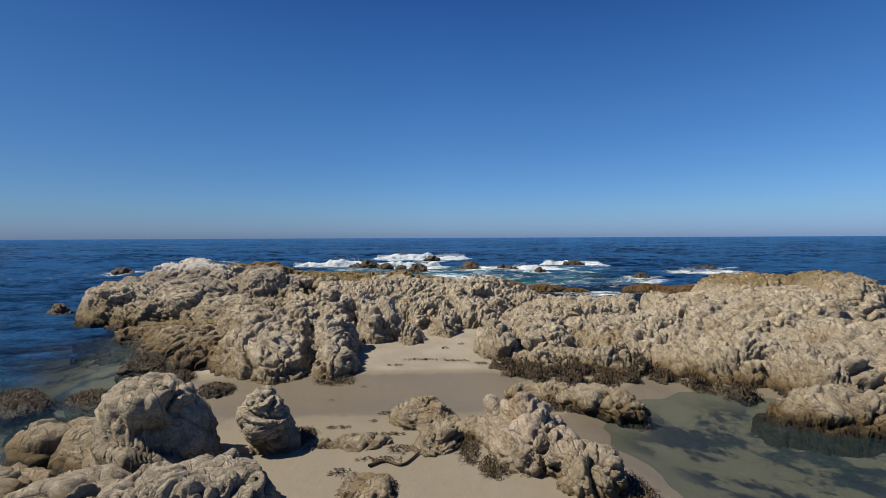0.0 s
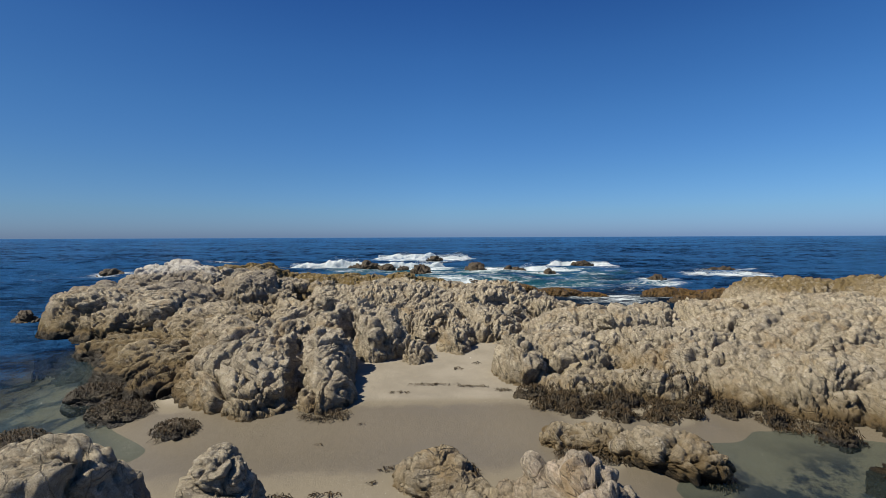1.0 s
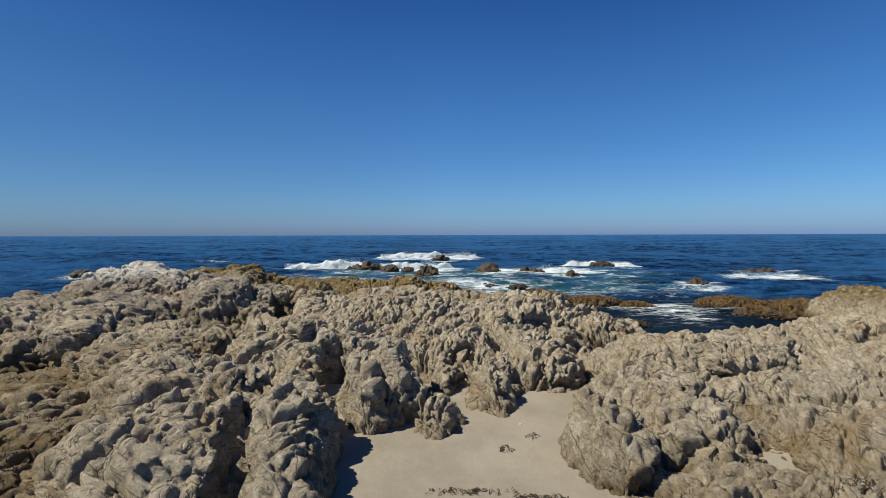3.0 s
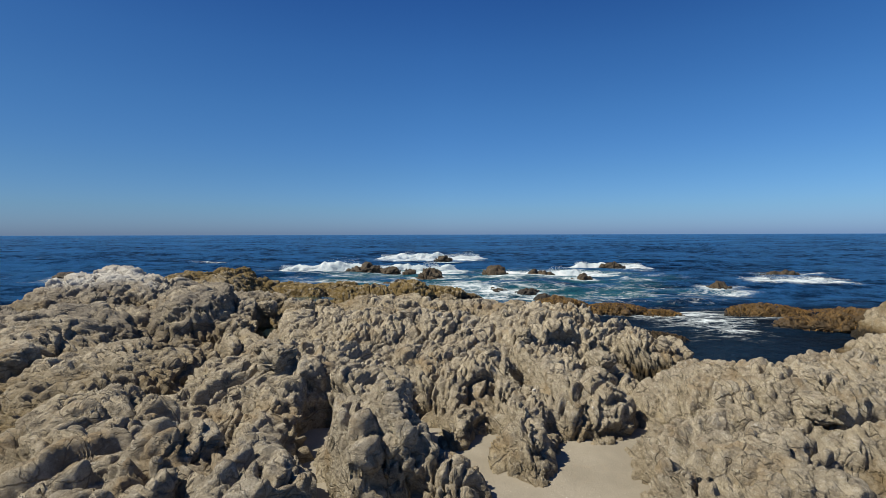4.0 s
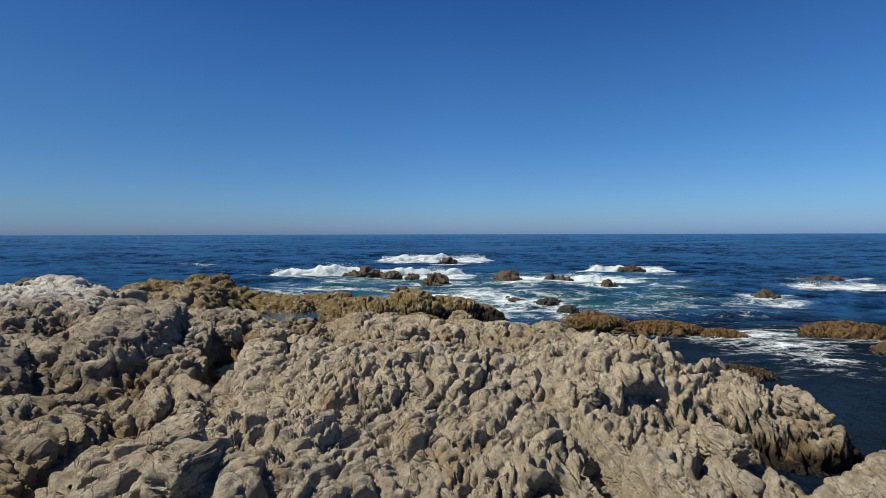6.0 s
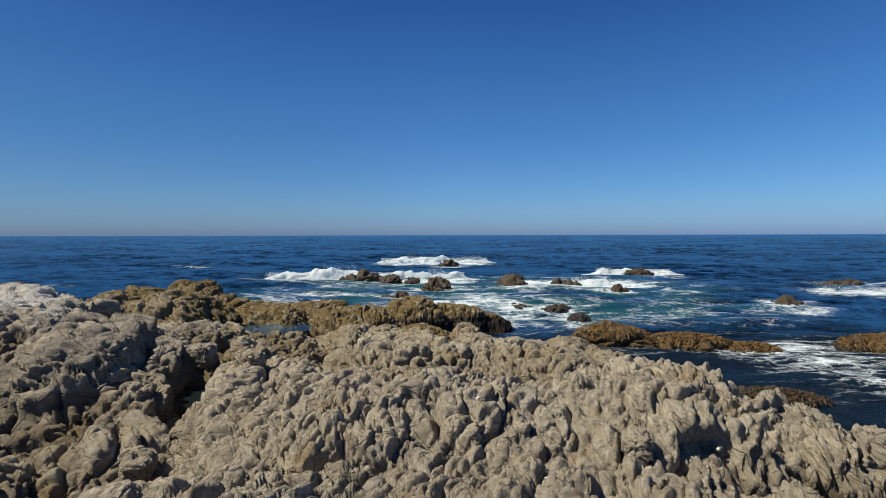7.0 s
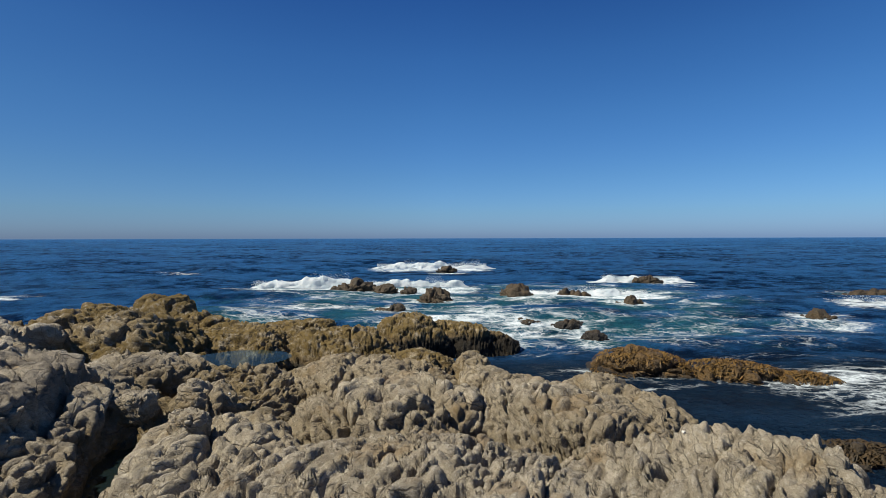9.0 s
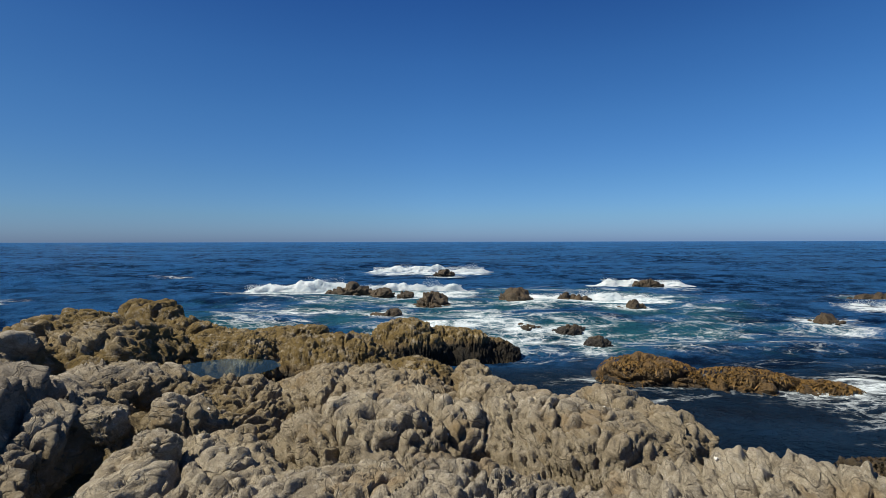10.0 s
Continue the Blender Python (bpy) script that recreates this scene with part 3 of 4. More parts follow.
# ---- sea rocks: x, y, half widths, top, turn ----
SEA_ROCKS = [
    (-11.6, 73.0, 2.3, 1.4, 1.6, 10), (-8.4, 72.6, 1.7, 1.1, 1.2, -10), (-5.7, 71.5, 1.2, 0.8, 0.8, 0),
    (-3.0, 65.5, 1.9, 1.3, 1.35, 5), (4.4, 67.0, 2.0, 1.4, 1.5, -10), (9.0, 67.4, 2.2, 1.3, 1.15, 10),
    (12.8, 63.2, 1.5, 1.0, 0.9, 0), (23.5, 85.5, 2.0, 1.4, 1.0, 0), (-1.7, 107.0, 2.0, 1.4, 1.0, 0),
    (-6.7, 61.6, 1.4, 0.9, 0.6, 0), (24.0, 57.6, 1.3, 0.8, 0.6, 0), (3.2, 56.4, 1.5, 0.8, 0.3, 0),
    (-43.0, 66.0, 2.2, 1.4, 0.9, 0), (-24.4, 31.2, 0.75, 0.6, 0.95, 0), (6.0, 56.2, 1.3, 0.7, 0.3, 20), (6.8, 52.8, 0.9, 0.6, 0.22, 0), (1.2, 57.4, 0.9, 0.5, 0.22, 0), (38.0, 70.0, 2.6, 1.3, 0.9, 0),
]
BREAKERS = [(-17.0, 8.0, 117.0, 1.15), (-25.0, 2.0, 77.0, 1.5), (2.0, 19.0, 69.5, 1.2), (17.0, 31.0, 88.5, 0.8), (29.0, 42.0, 66.5, 0.5)]   # from x, to x, y, height

# ---- ground: sand, pools' beds and sea bed in one sheet ----
gxs = np.concatenate([-spread(60, 4900, 1.0)[::-1], steps((-60, -14, 0.8), (-14, 14, 0.2), (14, 60, 0.8)), spread(60, 4900, 1.0)])
gys = np.concatenate([-spread(10, 4900, 1.0)[::-1], steps((-10, 6, 0.8), (6, 26, 0.2), (26, 60, 0.8)), spread(60, 4900, 1.0)])
gx, gy, gq = tensor(gxs, gys)
gz = np.maximum(sand_height(gx, gy), -4.0)
gz = np.where(gy < 4, gz + 2.2 * smooth(4, -60, gy), gz)
wet = 1.15 * np.exp(-((gy - 14.9 - 0.06 * gx) / 1.5) ** 2) * smooth(3.5, 1.0, gx) + smooth(0.22, 0.05, gz) + 0.27 * smooth(17.8, 16.4, gy + 0.25 * fbm(gx * 0.8, gy * 0.8, gx * 0, 2, 8))
under = smooth(-0.02, -0.25, gz)
ground = new("ground", mesh_from("ground", np.stack([gx, gy, gz], -1).reshape(-1, 3), gq, True, {"wet": wet.ravel().clip(0, 1), "under": under.ravel()}))
ground.data.materials.append(SAND)
tagged(ground, "pale beach sand, damp and brown along a shallow channel", "sand", kind="structure")

# ---- rock outcrops ----
LEANS = {0: (0.25, -0.45, 0.85), 1: (0.4, -0.3, 0.85), 2: (0.62, -0.4, 0.62), 3: (0.3, -0.4, 0.85), 4: (0.25, -0.5, 0.85), 5: (0.35, -0.45, 0.8), 6: (0.3, -0.5, 0.82)}
rxs = steps((-28, -11, 0.075), (-11, 12, 0.035), (12, 29, 0.075))
rys = steps((3.5, 6.5, 0.08), (6.5, 30, 0.034), (30, 40, 0.042), (40, 57, 0.055))
rx, ry, rq = tensor(rxs, rys)
rz, owner = knoll_height(rx, ry)
dzy, dzx = np.gradient(rz, rys, rxs)
floor_z = sand_height(rx, ry)
pts = np.stack([rx, ry, rz], -1).reshape(-1, 3)
nrm = np.stack([-dzx, -dzy, np.ones_like(rz)], -1).reshape(-1, 3)
nrm /= np.linalg.norm(nrm, axis=1, keepdims=True)
steep = 1 / (1 + 0.2 * np.clip(np.hypot(dzx, dzy).ravel() - 1.6, 0, 6))   # relief fades on cliffs
nrm += (0, 0, 0.35)
nrm /= np.linalg.norm(nrm, axis=1, keepdims=True)
above = (rz - np.maximum(floor_z, -0.9)).ravel()
used_face = above[rq].max(1) > -0.45
used = np.unique(rq[used_face])
owner = owner.ravel()
tone_all = np.zeros(len(pts))
for o, lean in LEANS.items():
    mine = used[owner[used] == o]
    if len(mine):
        shades = []
        pts[mine] += nrm[mine] * steep[mine, None] * rock_detail(pts[mine], nrm[mine], lean, (1.0, 1.0, 0.92, 0.65, 0.85, 1.0, 1.05)[o], 7, shades, (1.0, 0.7, 1.0, 1.0, 1.0, 0.3, 1.0)[o], (1.2, 1.7, 1.0, 1.0, 1.1, 1.6, 1.2)[o])[:, None]
        tone_all[mine] = shades[0]
top_z = np.maximum(pts[:, 2].reshape(rz.shape), floor_z)


def surface_at(x, y):
    """Height of rock or sand at a place."""
    i = int(np.clip(np.searchsorted(rys, y), 0, len(rys) - 1))
    j = int(np.clip(np.searchsorted(rxs, x), 0, len(rxs) - 1))
    return float(top_z[i, j])


def rock_masks(p):
    x, y, z = p.T
    zone = 0.42 + 0.12 * smooth(38, 46, y) + 0.08 * smooth(1, 4, x) + 0.3 * smooth(-6.5, -9, x) * smooth(31, 27, y) + 0.3 * smooth(3, 6, x) * smooth(27, 31, y)
    tide = 0.9 * smooth(zone + 0.45, zone - 0.55, z)
    guano = 0.75 * smooth(2.2, 2.9, z + 0.5 * fbm(x * 0.7, y * 0.7, z, 3, 91)) * smooth(-12, -18, x) * smooth(34, 39, y) * smooth(49, 46, y)
    olive = smooth(40.5, 45, y) + 0.45 * smooth(-7, -9.5, x) * smooth(1.9, 1.2, z) + 0.4 * smooth(31.5, 35.5, y) * smooth(2.2, 1.5, z) + 0.9 * smooth(14, 18, x) * smooth(26, 30, y) * smooth(1.4, 2.1, z) + 0.35 * smooth(1.2, 0.6, z)
    # dark: painted shade on the sea headland's inner side, and high rock beyond y 51.
    return {"tide": tide, "guano": guano, "olive": olive.clip(0, 1), "dark": np.maximum(0.6 * smooth(-8.8, -11, x) * smooth(28, 31, y) * smooth(41, 38, y), smooth(1.5, 2.2, z) * smooth(50.5, 51.5, y))}


LABELS = ["long headland of pale fractured granite with guano-whitened top", "rounded knobbly granite domes rising from the beach sand",
          "broad ridge of beige weathered granite, deeply jointed", "low brown weed-covered rock ledge washed by the sea",
          "layered beige granite headland, dark weed along its foot", "big smooth-worn granite outcrop on the near beach", "slabby granite block at the seaward edge of the ridge"]
face_owner = owner[rq[:, 0]]
cells_y, cells_x = len(rys) - 1, len(rxs) - 1
STEP = 6
cy, cx = np.arange(0, cells_y, STEP), np.arange(0, cells_x, STEP)
coarse_x, coarse_y = np.meshgrid(rxs[cx], rys[cy])
bent = [0.8 * fbm(coarse_x * 0.5, coarse_y * 0.5, coarse_x * 0, 2, 70 + k) for k in range(2)]
_, _, _, crag_random = cells((coarse_x + bent[0]) / 3.4, (coarse_y + bent[1]) / 3.4, coarse_x * 0 + 0.5, 300)
coarse_owner = face_owner.reshape(cells_y, cells_x)[np.ix_(cy, cx)]
coarse_used = np.maximum.reduceat(np.maximum.reduceat(used_face.reshape(cells_y, cells_x).astype(int), cy, 0), cx, 1) > 0
grid_id = np.where(coarse_used, (crag_random[0] * 1e6).astype(np.int64) * 8 + coarse_owner, -1)


def connected(ids):
    """A number for each connected patch of equal ids; patches of few cells join a neighbour."""
    lab = np.arange(ids.size).reshape(ids.shape)
    for _ in range(260):
        old = lab.copy()
        for a, b in ((np.s_[1:, :], np.s_[:-1, :]), (np.s_[:, 1:], np.s_[:, :-1])):
            same = ids[a] == ids[b]
            low = np.minimum(lab[a], lab[b])
            lab[a] = np.where(same, low, lab[a])
            lab[b] = np.where(same, low, lab[b])
        if (old == lab).all():
            break
    for _ in range(40):
        number, inverse, count = np.unique(lab, return_inverse=True, return_counts=True)
        small = (count[inverse].reshape(lab.shape) < 12) & (ids >= 0)
        if not small.any():
            break
        for a, b in ((np.s_[1:, :], np.s_[:-1, :]), (np.s_[:, 1:], np.s_[:, :-1]), (np.s_[:-1, :], np.s_[1:, :]), (np.s_[:, :-1], np.s_[:, 1:])):
            take = small[a] & (ids[b] >= 0) & ~small[b]
            lab[a] = np.where(take, lab[b], lab[a])
    return lab


patch = connected(grid_id)
first_owner = {k: o for k, o in zip(patch.ravel().tolist(), coarse_owner.ravel().tolist())}
fine = lambda grid: np.repeat(np.repeat(grid, STEP, 0), STEP, 1)[:cells_y, :cells_x].ravel()
crag_id = fine(patch)
face_owner = fine(np.vectorize(first_owner.get)(patch))
all_masks = rock_masks(pts)
all_masks["tone"] = tone_all
for o, name in enumerate(NAMES):
    faces_here = used_face & (face_owner == o)
    spot = pts[rq[faces_here][::20]].mean((0, 1))
    root = new(name)
    root.location = (spot[0], spot[1], 0)
    tagged(root, LABELS[o], "rock outcrop")
    ids = crag_id[faces_here]
    for c in np.unique(ids):
        keep = np.flatnonzero(faces_here)[ids == c]
        v, f, m = subset(pts, rq, keep, all_masks)
        me = mesh_from("crag", v - (spot[0], spot[1], 0), f, True, m)
        me.materials.append(GRANITE)
        ob = new("crag", me)
        ob.parent = root


# ---- boulders and sea rocks ----
def ico(level):
    bm = bmesh.new()
    bmesh.ops.create_icosphere(bm, subdivisions=level, radius=1)
    v = np.array([w.co[:] for w in bm.verts])
    f = np.array([[w.index for w in g.verts] for g in bm.faces])
    bm.free()
    return v, f


ICO = {k: ico(k) for k in (4, 5, 6)}


def boulder(name, x, y, z, radii, turn, material, label, level=6, size=0.6, lean=(0.4, -0.4, 0.8), square=0.75, tilt=0.0, category="boulder", group="", seed=0, calm=0.6, ribs=1.0):
    """A weathered rock, its middle at x, y, z."""
    v, f = ICO[level]
    shaped = np.sign(v) * np.abs(v) ** square
    shaped /= np.abs(shaped).max(0)
    p = shaped * radii
    m = np.array(pose(0, 0, 0, 0, tilt, turn).to_3x3())
    p = p @ m.T
    nn = (v / np.array(radii)) @ m.T
    nn /= np.linalg.norm(nn, axis=1, keepdims=True)
    w = p + (x, y, z)
    w = w + nn * (0.16 * min(radii) * fbm(*(w.T * 0.9 / max(radii)), 3, 20 + seed))[:, None]
    shades = []
    w = w + nn * rock_detail(w, nn, lean, size, 13 + seed, shades, calm, ribs)[:, None]
    me = mesh_from(name, w - (x, y, z), f, True, {**rock_masks(w), "tone": shades[0]})
    me.materials.append(material)
    ob = new(name, me)
    ob.location = (x, y, z)
    return tagged(ob, label, category, group)


egg = boulder("boulder", -3.85, 10.95, 0.55, (0.52, 0.70, 1.10), 15, GRANITE, "egg-shaped ribbed granite boulder standing on sand", tilt=-14, size=0.55, lean=(0.2, -0.35, 1), calm=0.15, ribs=1.1)
ochre = boulder("boulder", -0.55, 12.5, 0.2, (0.78, 0.75, 0.48), 10, GRANITE, "low ochre-stained boulder hung with dark weed")
boulder("boulder", -0.02, 11.1, 0.15, (0.55, 0.95, 0.52), -10, GRANITE, "low ochre-stained boulder hung with dark weed", seed=3)
boulder("boulder", -1.9, 11.0, 0.18, (0.9, 0.5, 0.26), -8, GRANITE, "flat half-buried ochre slab in the sand", seed=14, size=0.5, calm=0.3)
pink = boulder("boulder", 1.9, 10.7, 0.2, (1.0, 1.6, 1.12), 12, PINK, "big pinkish cracked granite boulder beside the pool", seed=5, size=0.9, lean=(0.55, -0.6, 0.5), square=0.85, calm=0.35)
boulder("boulder", 0.9, 11.6, 0.2, (0.35, 0.4, 0.5), 0, PINK, "small upright granite boulder leaning on a bigger one", 5, 0.4, seed=6)
grey_rock = boulder("boulder", 2.9, 9.3, 0.2, (0.62, 0.75, 0.75), -10, GRANITE, "grey granite boulder at the pool's edge", seed=8)
slab_a = boulder("boulder", 3.0, 14.3, 0.15, (1.1, 0.6, 0.45), -15, GRANITE, "flat slab-like rock at the pool's edge", seed=9)
slab_b = boulder("boulder", 4.5, 13.7, 0.15, (1.25, 0.75, 0.48), -12, GRANITE, "flat slab-like rock at the pool's edge", seed=10)
buried = boulder("boulder", -1.35, 8.8, 0.15, (0.6, 0.55, 0.45), 0, GRANITE, "small half-buried boulder draped with kelp", 5, 0.4, seed=11)
WEED_ROCKS, REEFS = [], []
FOOT = [(2.3, 17.3, 0.5, 0.35, 0.5), (3.1, 16.9, 0.6, 0.35, 0.42), (3.9, 16.7, 0.5, 0.3, 0.36), (4.8, 16.8, 0.6, 0.35, 0.42), (5.7, 16.5, 0.5, 0.35, 0.3), (6.7, 16.9, 0.55, 0.4, 0.4), (7.6, 16.4, 0.5, 0.35, 0.3), (8.5, 15.9, 0.5, 0.3, 0.28), (9.4, 14.9, 0.55, 0.35, 0.26),
        (3.2, 16.2, 0.5, 0.3, 0.32), (4.4, 16.0, 0.55, 0.35, 0.3), (5.4, 15.8, 0.5, 0.3, 0.26), (6.3, 16.1, 0.45, 0.3, 0.28), (2.5, 16.5, 0.4, 0.3, 0.36)]
for i, (x, y, a, b, h) in enumerate(FOOT + [(-12.8, 14.6, 1.4, 0.8, 0.18), (-10.6, 14.9, 1.0, 0.6, 0.12), (-7.1, 15.3, 0.6, 0.45, 0.24), (-9.3, 16.6, 0.9, 0.6, 0.3), (-11.0, 18.2, 0.9, 0.6, 0.3)]):
    shore_rock = boulder("weed_rock", x, y, h - 0.35, (a, b, 0.4), 10 * i, DARKWEED, "low rock covered in dark wet weed", 5, 0.5, seed=80 + i, category="rock")
    WEED_ROCKS.append((shore_rock, x, y, a, b, h))
for i, (x, y, a, b, h, turn) in enumerate(SEA_ROCKS):
    boulder("sea_rock", x, y, h - (h + 0.9) / 2, (a, b, (h + 0.9) / 2), turn, SURFROCK, "brown weed-covered rock standing in the surf", 5, (0.95 if h > 0.5 else 0.45) * min(a, 1.8), square=1.2, calm=1.2, seed=40 + i, category="rock", group="rocks in the surf")
for i, (x, y, a, b, h, turn) in enumerate([(6.2, 44.8, 2.2, 1.3, 0.85, -25), (9.4, 43.6, 2.4, 1.2, 0.65, -15), (12.0, 43.0, 1.6, 0.9, 0.32, -10), (18.6, 43.0, 2.6, 1.6, 0.65, -15), (20.8, 38.8, 4.2, 1.7, 1.0, -10), (8.8, 36.3, 1.8, 0.9, 0.28, -20)]):
    reef = boulder("weed_reef", x, y, h - (h + 0.9) / 2, (a, b, (h + 0.9) / 2), turn, DARKWEED if i == 5 else WEEDY, "long low reef rock matted with dark weed" if i == 5 else "long low reef rock matted with golden-brown weed", 6, 1.3, seed=60 + i, category="rock", group="reef rocks", calm=1.3, square=1.1)
    REEFS.append((reef, x, y, a, b, h, turn))

# ---- sea ----
sxs = np.concatenate([-spread(50, 4900, 0.5, 1.06)[::-1], steps((-50, 50, 0.4)), spread(50, 4900, 0.5, 1.06)])
sys_ = np.concatenate([steps((5, 110, 0.35)), spread(110, 4900, 0.4, 1.04)])
sx, sy, sq = tensor(sxs, sys_)
calm = smooth(26, 60, sy + 0.6 * np.abs(sx) * (sx < -12))
sz = calm * (1.1 * fbm(sx * 0.03, sy * 0.10, sx * 0, 3, 31) + 0.4 * fbm(sx * 0.16, sy * 0.42, sx * 0, 4, 33)) + 0.02 * fbm(sx * 0.8, sy * 1.2, sx * 0, 2, 35)
foam = 0.34 * fbm(sx * 0.03, sy * 0.12, sx * 0, 3, 37)
for x, y, a, b, h, turn in SEA_ROCKS[:13] + SEA_ROCKS[14:] + [(6.2, 44.8, 2.2, 1.2, 1, 0), (12.0, 43.0, 2.0, 1, 1, 0), (18.6, 43.2, 1.6, 1.0, 1, 0), (15.3, 44.0, 0.6, 1.6, 1, 0), (-3.0, 55.0, 4.0, 2.0, 1, 0)]:
    d = np.sqrt(((sx - x) / (a + 2.2)) ** 2 + ((sy - y) / (b + 2.6)) ** 2)
    foam = np.maximum(foam, 0.62 * np.exp(-d ** 2))
for x0, x1, y, h in BREAKERS:
    along = smooth(x0 - 3, x0 + 3, sx) * smooth(x1 + 3, x1 - 3, sx)
    foam = np.maximum(foam, 0.66 * along * np.exp(-((sy - y + 3.0) / 4.0) ** 2))
drift = 103 + 3.0 * fbm(sx * 0.03, sx * 0, sx * 0, 3, 41)
foam = np.maximum(foam, 0.34 * smooth(-80, -70, sx) * smooth(-34, -44, sx) * np.exp(-((sy - drift) / 1.6) ** 2))
surf = smooth(46, 54, sy) * smooth(95, 78, sy) * smooth(-34, -14, sx) * smooth(34, 16, sx)
foam = np.maximum(foam, 0.40 * surf + 0.16 * fbm(sx * 0.12, sy * 0.3, sx * 0, 3, 39))
swash = np.exp(-(((sx - 16.5) / 7) ** 2 + ((sy - 47.5) / 3.5) ** 2)) * 0.36 + np.exp(-(((sx - 14.6) / 2.6) ** 2 + ((sy - 42.6) / 3.2) ** 2)) * 0.48 + np.exp(-(((sx - 11.5) / 5.5) ** 2 + ((sy - 39.0) / 3.5) ** 2)) * 0.37
foam = np.maximum(foam, swash + 0.14 * fbm(sx * 0.2, sy * 0.35, sx * 0, 3, 43) * smooth(0.05, 0.2, swash))
foam = np.where(sy < 33, -0.5, foam)
clear = smooth(-1.5, -0.15, sand_height(sx, sy)) * smooth(28, 22, sy)
teal = 0.5 * smooth(24, 18, sy) + 0.42 * surf + 0.45 * smooth(0.2, 0.6, foam)
sea = new("sea", mesh_from("sea", np.stack([sx, sy, sz], -1).reshape(-1, 3), sq, True, {"foam": foam.ravel(), "clear": clear.ravel(), "teal": teal.ravel(), "murk": (smooth(54, 45, sy) * smooth(-16, -6, sx)).ravel()}))
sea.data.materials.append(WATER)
sea.visible_shadow = False
tagged(sea, "dark blue ocean with white foam round the rocks", "sea", kind="structure")


def breaker(x0, x1, y, h, seed):
    """A breaking wave's white crest, a rough roll along x."""
    xs, us = np.arange(x0, x1, 0.12), np.linspace(0, 1, 40)
    u, x = np.meshgrid(us, xs)
    ends = smooth(x0, x0 + 3.5, x) * smooth(x1, x1 - 3.5, x)
    tall = h * ends * (0.72 + 0.75 * fbm(x * 0.3, x * 0, x * 0, 4, seed)).clip(0.15, 1.2)
    front = y + 1.6 * fbm(x * 0.1, x * 0, x * 0 + 4, 2, seed + 3) + 0.02 * (x - x0)
    yy = front + (u - 0.45) * 2.8 * (0.6 + 0.4 * ends)
    zz = tall * np.where(u < 0.42, smooth(0.0, 0.42, u) ** 0.8, np.exp(-((u - 0.42) / 0.22) ** 2)) - 0.2
    curls = fbm(x * 0.9, yy * 0.9, zz * 0.9, 5, seed + 9)
    zz = zz + ends * (0.32 * curls + 0.12 * np.abs(fbm(x * 3.1, yy * 3.1, zz, 3, seed + 5))) * (0.25 + 0.8 * tall)
    yy = yy + 0.7 * fbm(x * 0.8, yy * 1.1, zz, 4, seed + 12)
    i = np.arange(u.size).reshape(u.shape)
    q = np.stack([i[:-1, :-1], i[1:, :-1], i[1:, 1:], i[:-1, 1:]], -1).reshape(-1, 4)
    ob = new("breaking_wave", mesh_from("breaking_wave", np.stack([x, yy, zz], -1).reshape(-1, 3), q))
    ob.data.materials.append(FOAM)
    return tagged(ob, "white crest of a wave breaking over reef rocks", "wave", "breaking waves")


def spray(x0, x1, y, h, seed):
    """Drops thrown up over a breaking crest, as small tetrahedra."""
    r = np.random.default_rng(seed)
    n = int(260 * (x1 - x0))
    x = r.uniform(x0 + 2, x1 - 2, n)
    burst = smooth(0.0, 0.35, fbm(x * 0.35, x * 0, x * 0, 2, seed))
    z = h * (0.3 + 0.4 * r.random(n)) + burst * h * np.minimum(r.exponential(0.22, n), 0.8)
    c = np.stack([x, y + r.normal(0, 0.5, n), z], 1)
    size = r.uniform(0.012, 0.04, n)
    corner = np.array([(1, 1, 1), (1, -1, -1), (-1, 1, -1), (-1, -1, 1)]) * 0.6
    v = (c[:, None, :] + corner[None] * size[:, None, None]).reshape(-1, 3)
    f = (np.arange(n)[:, None, None] * 4 + np.array([(0, 1, 2), (0, 3, 1), (0, 2, 3), (1, 3, 2)])[None]).reshape(-1, 3)
    ob = new("spray", mesh_from("spray", v, f))
    ob.data.materials.append(FOAM)
    return tagged(ob, "fine white spray over a breaking wave", "spray", kind="stuff")


for i, b in enumerate(BREAKERS):
    breaker(*b, 400 + 20 * i)
    spray(*b, 450 + 20 * i)

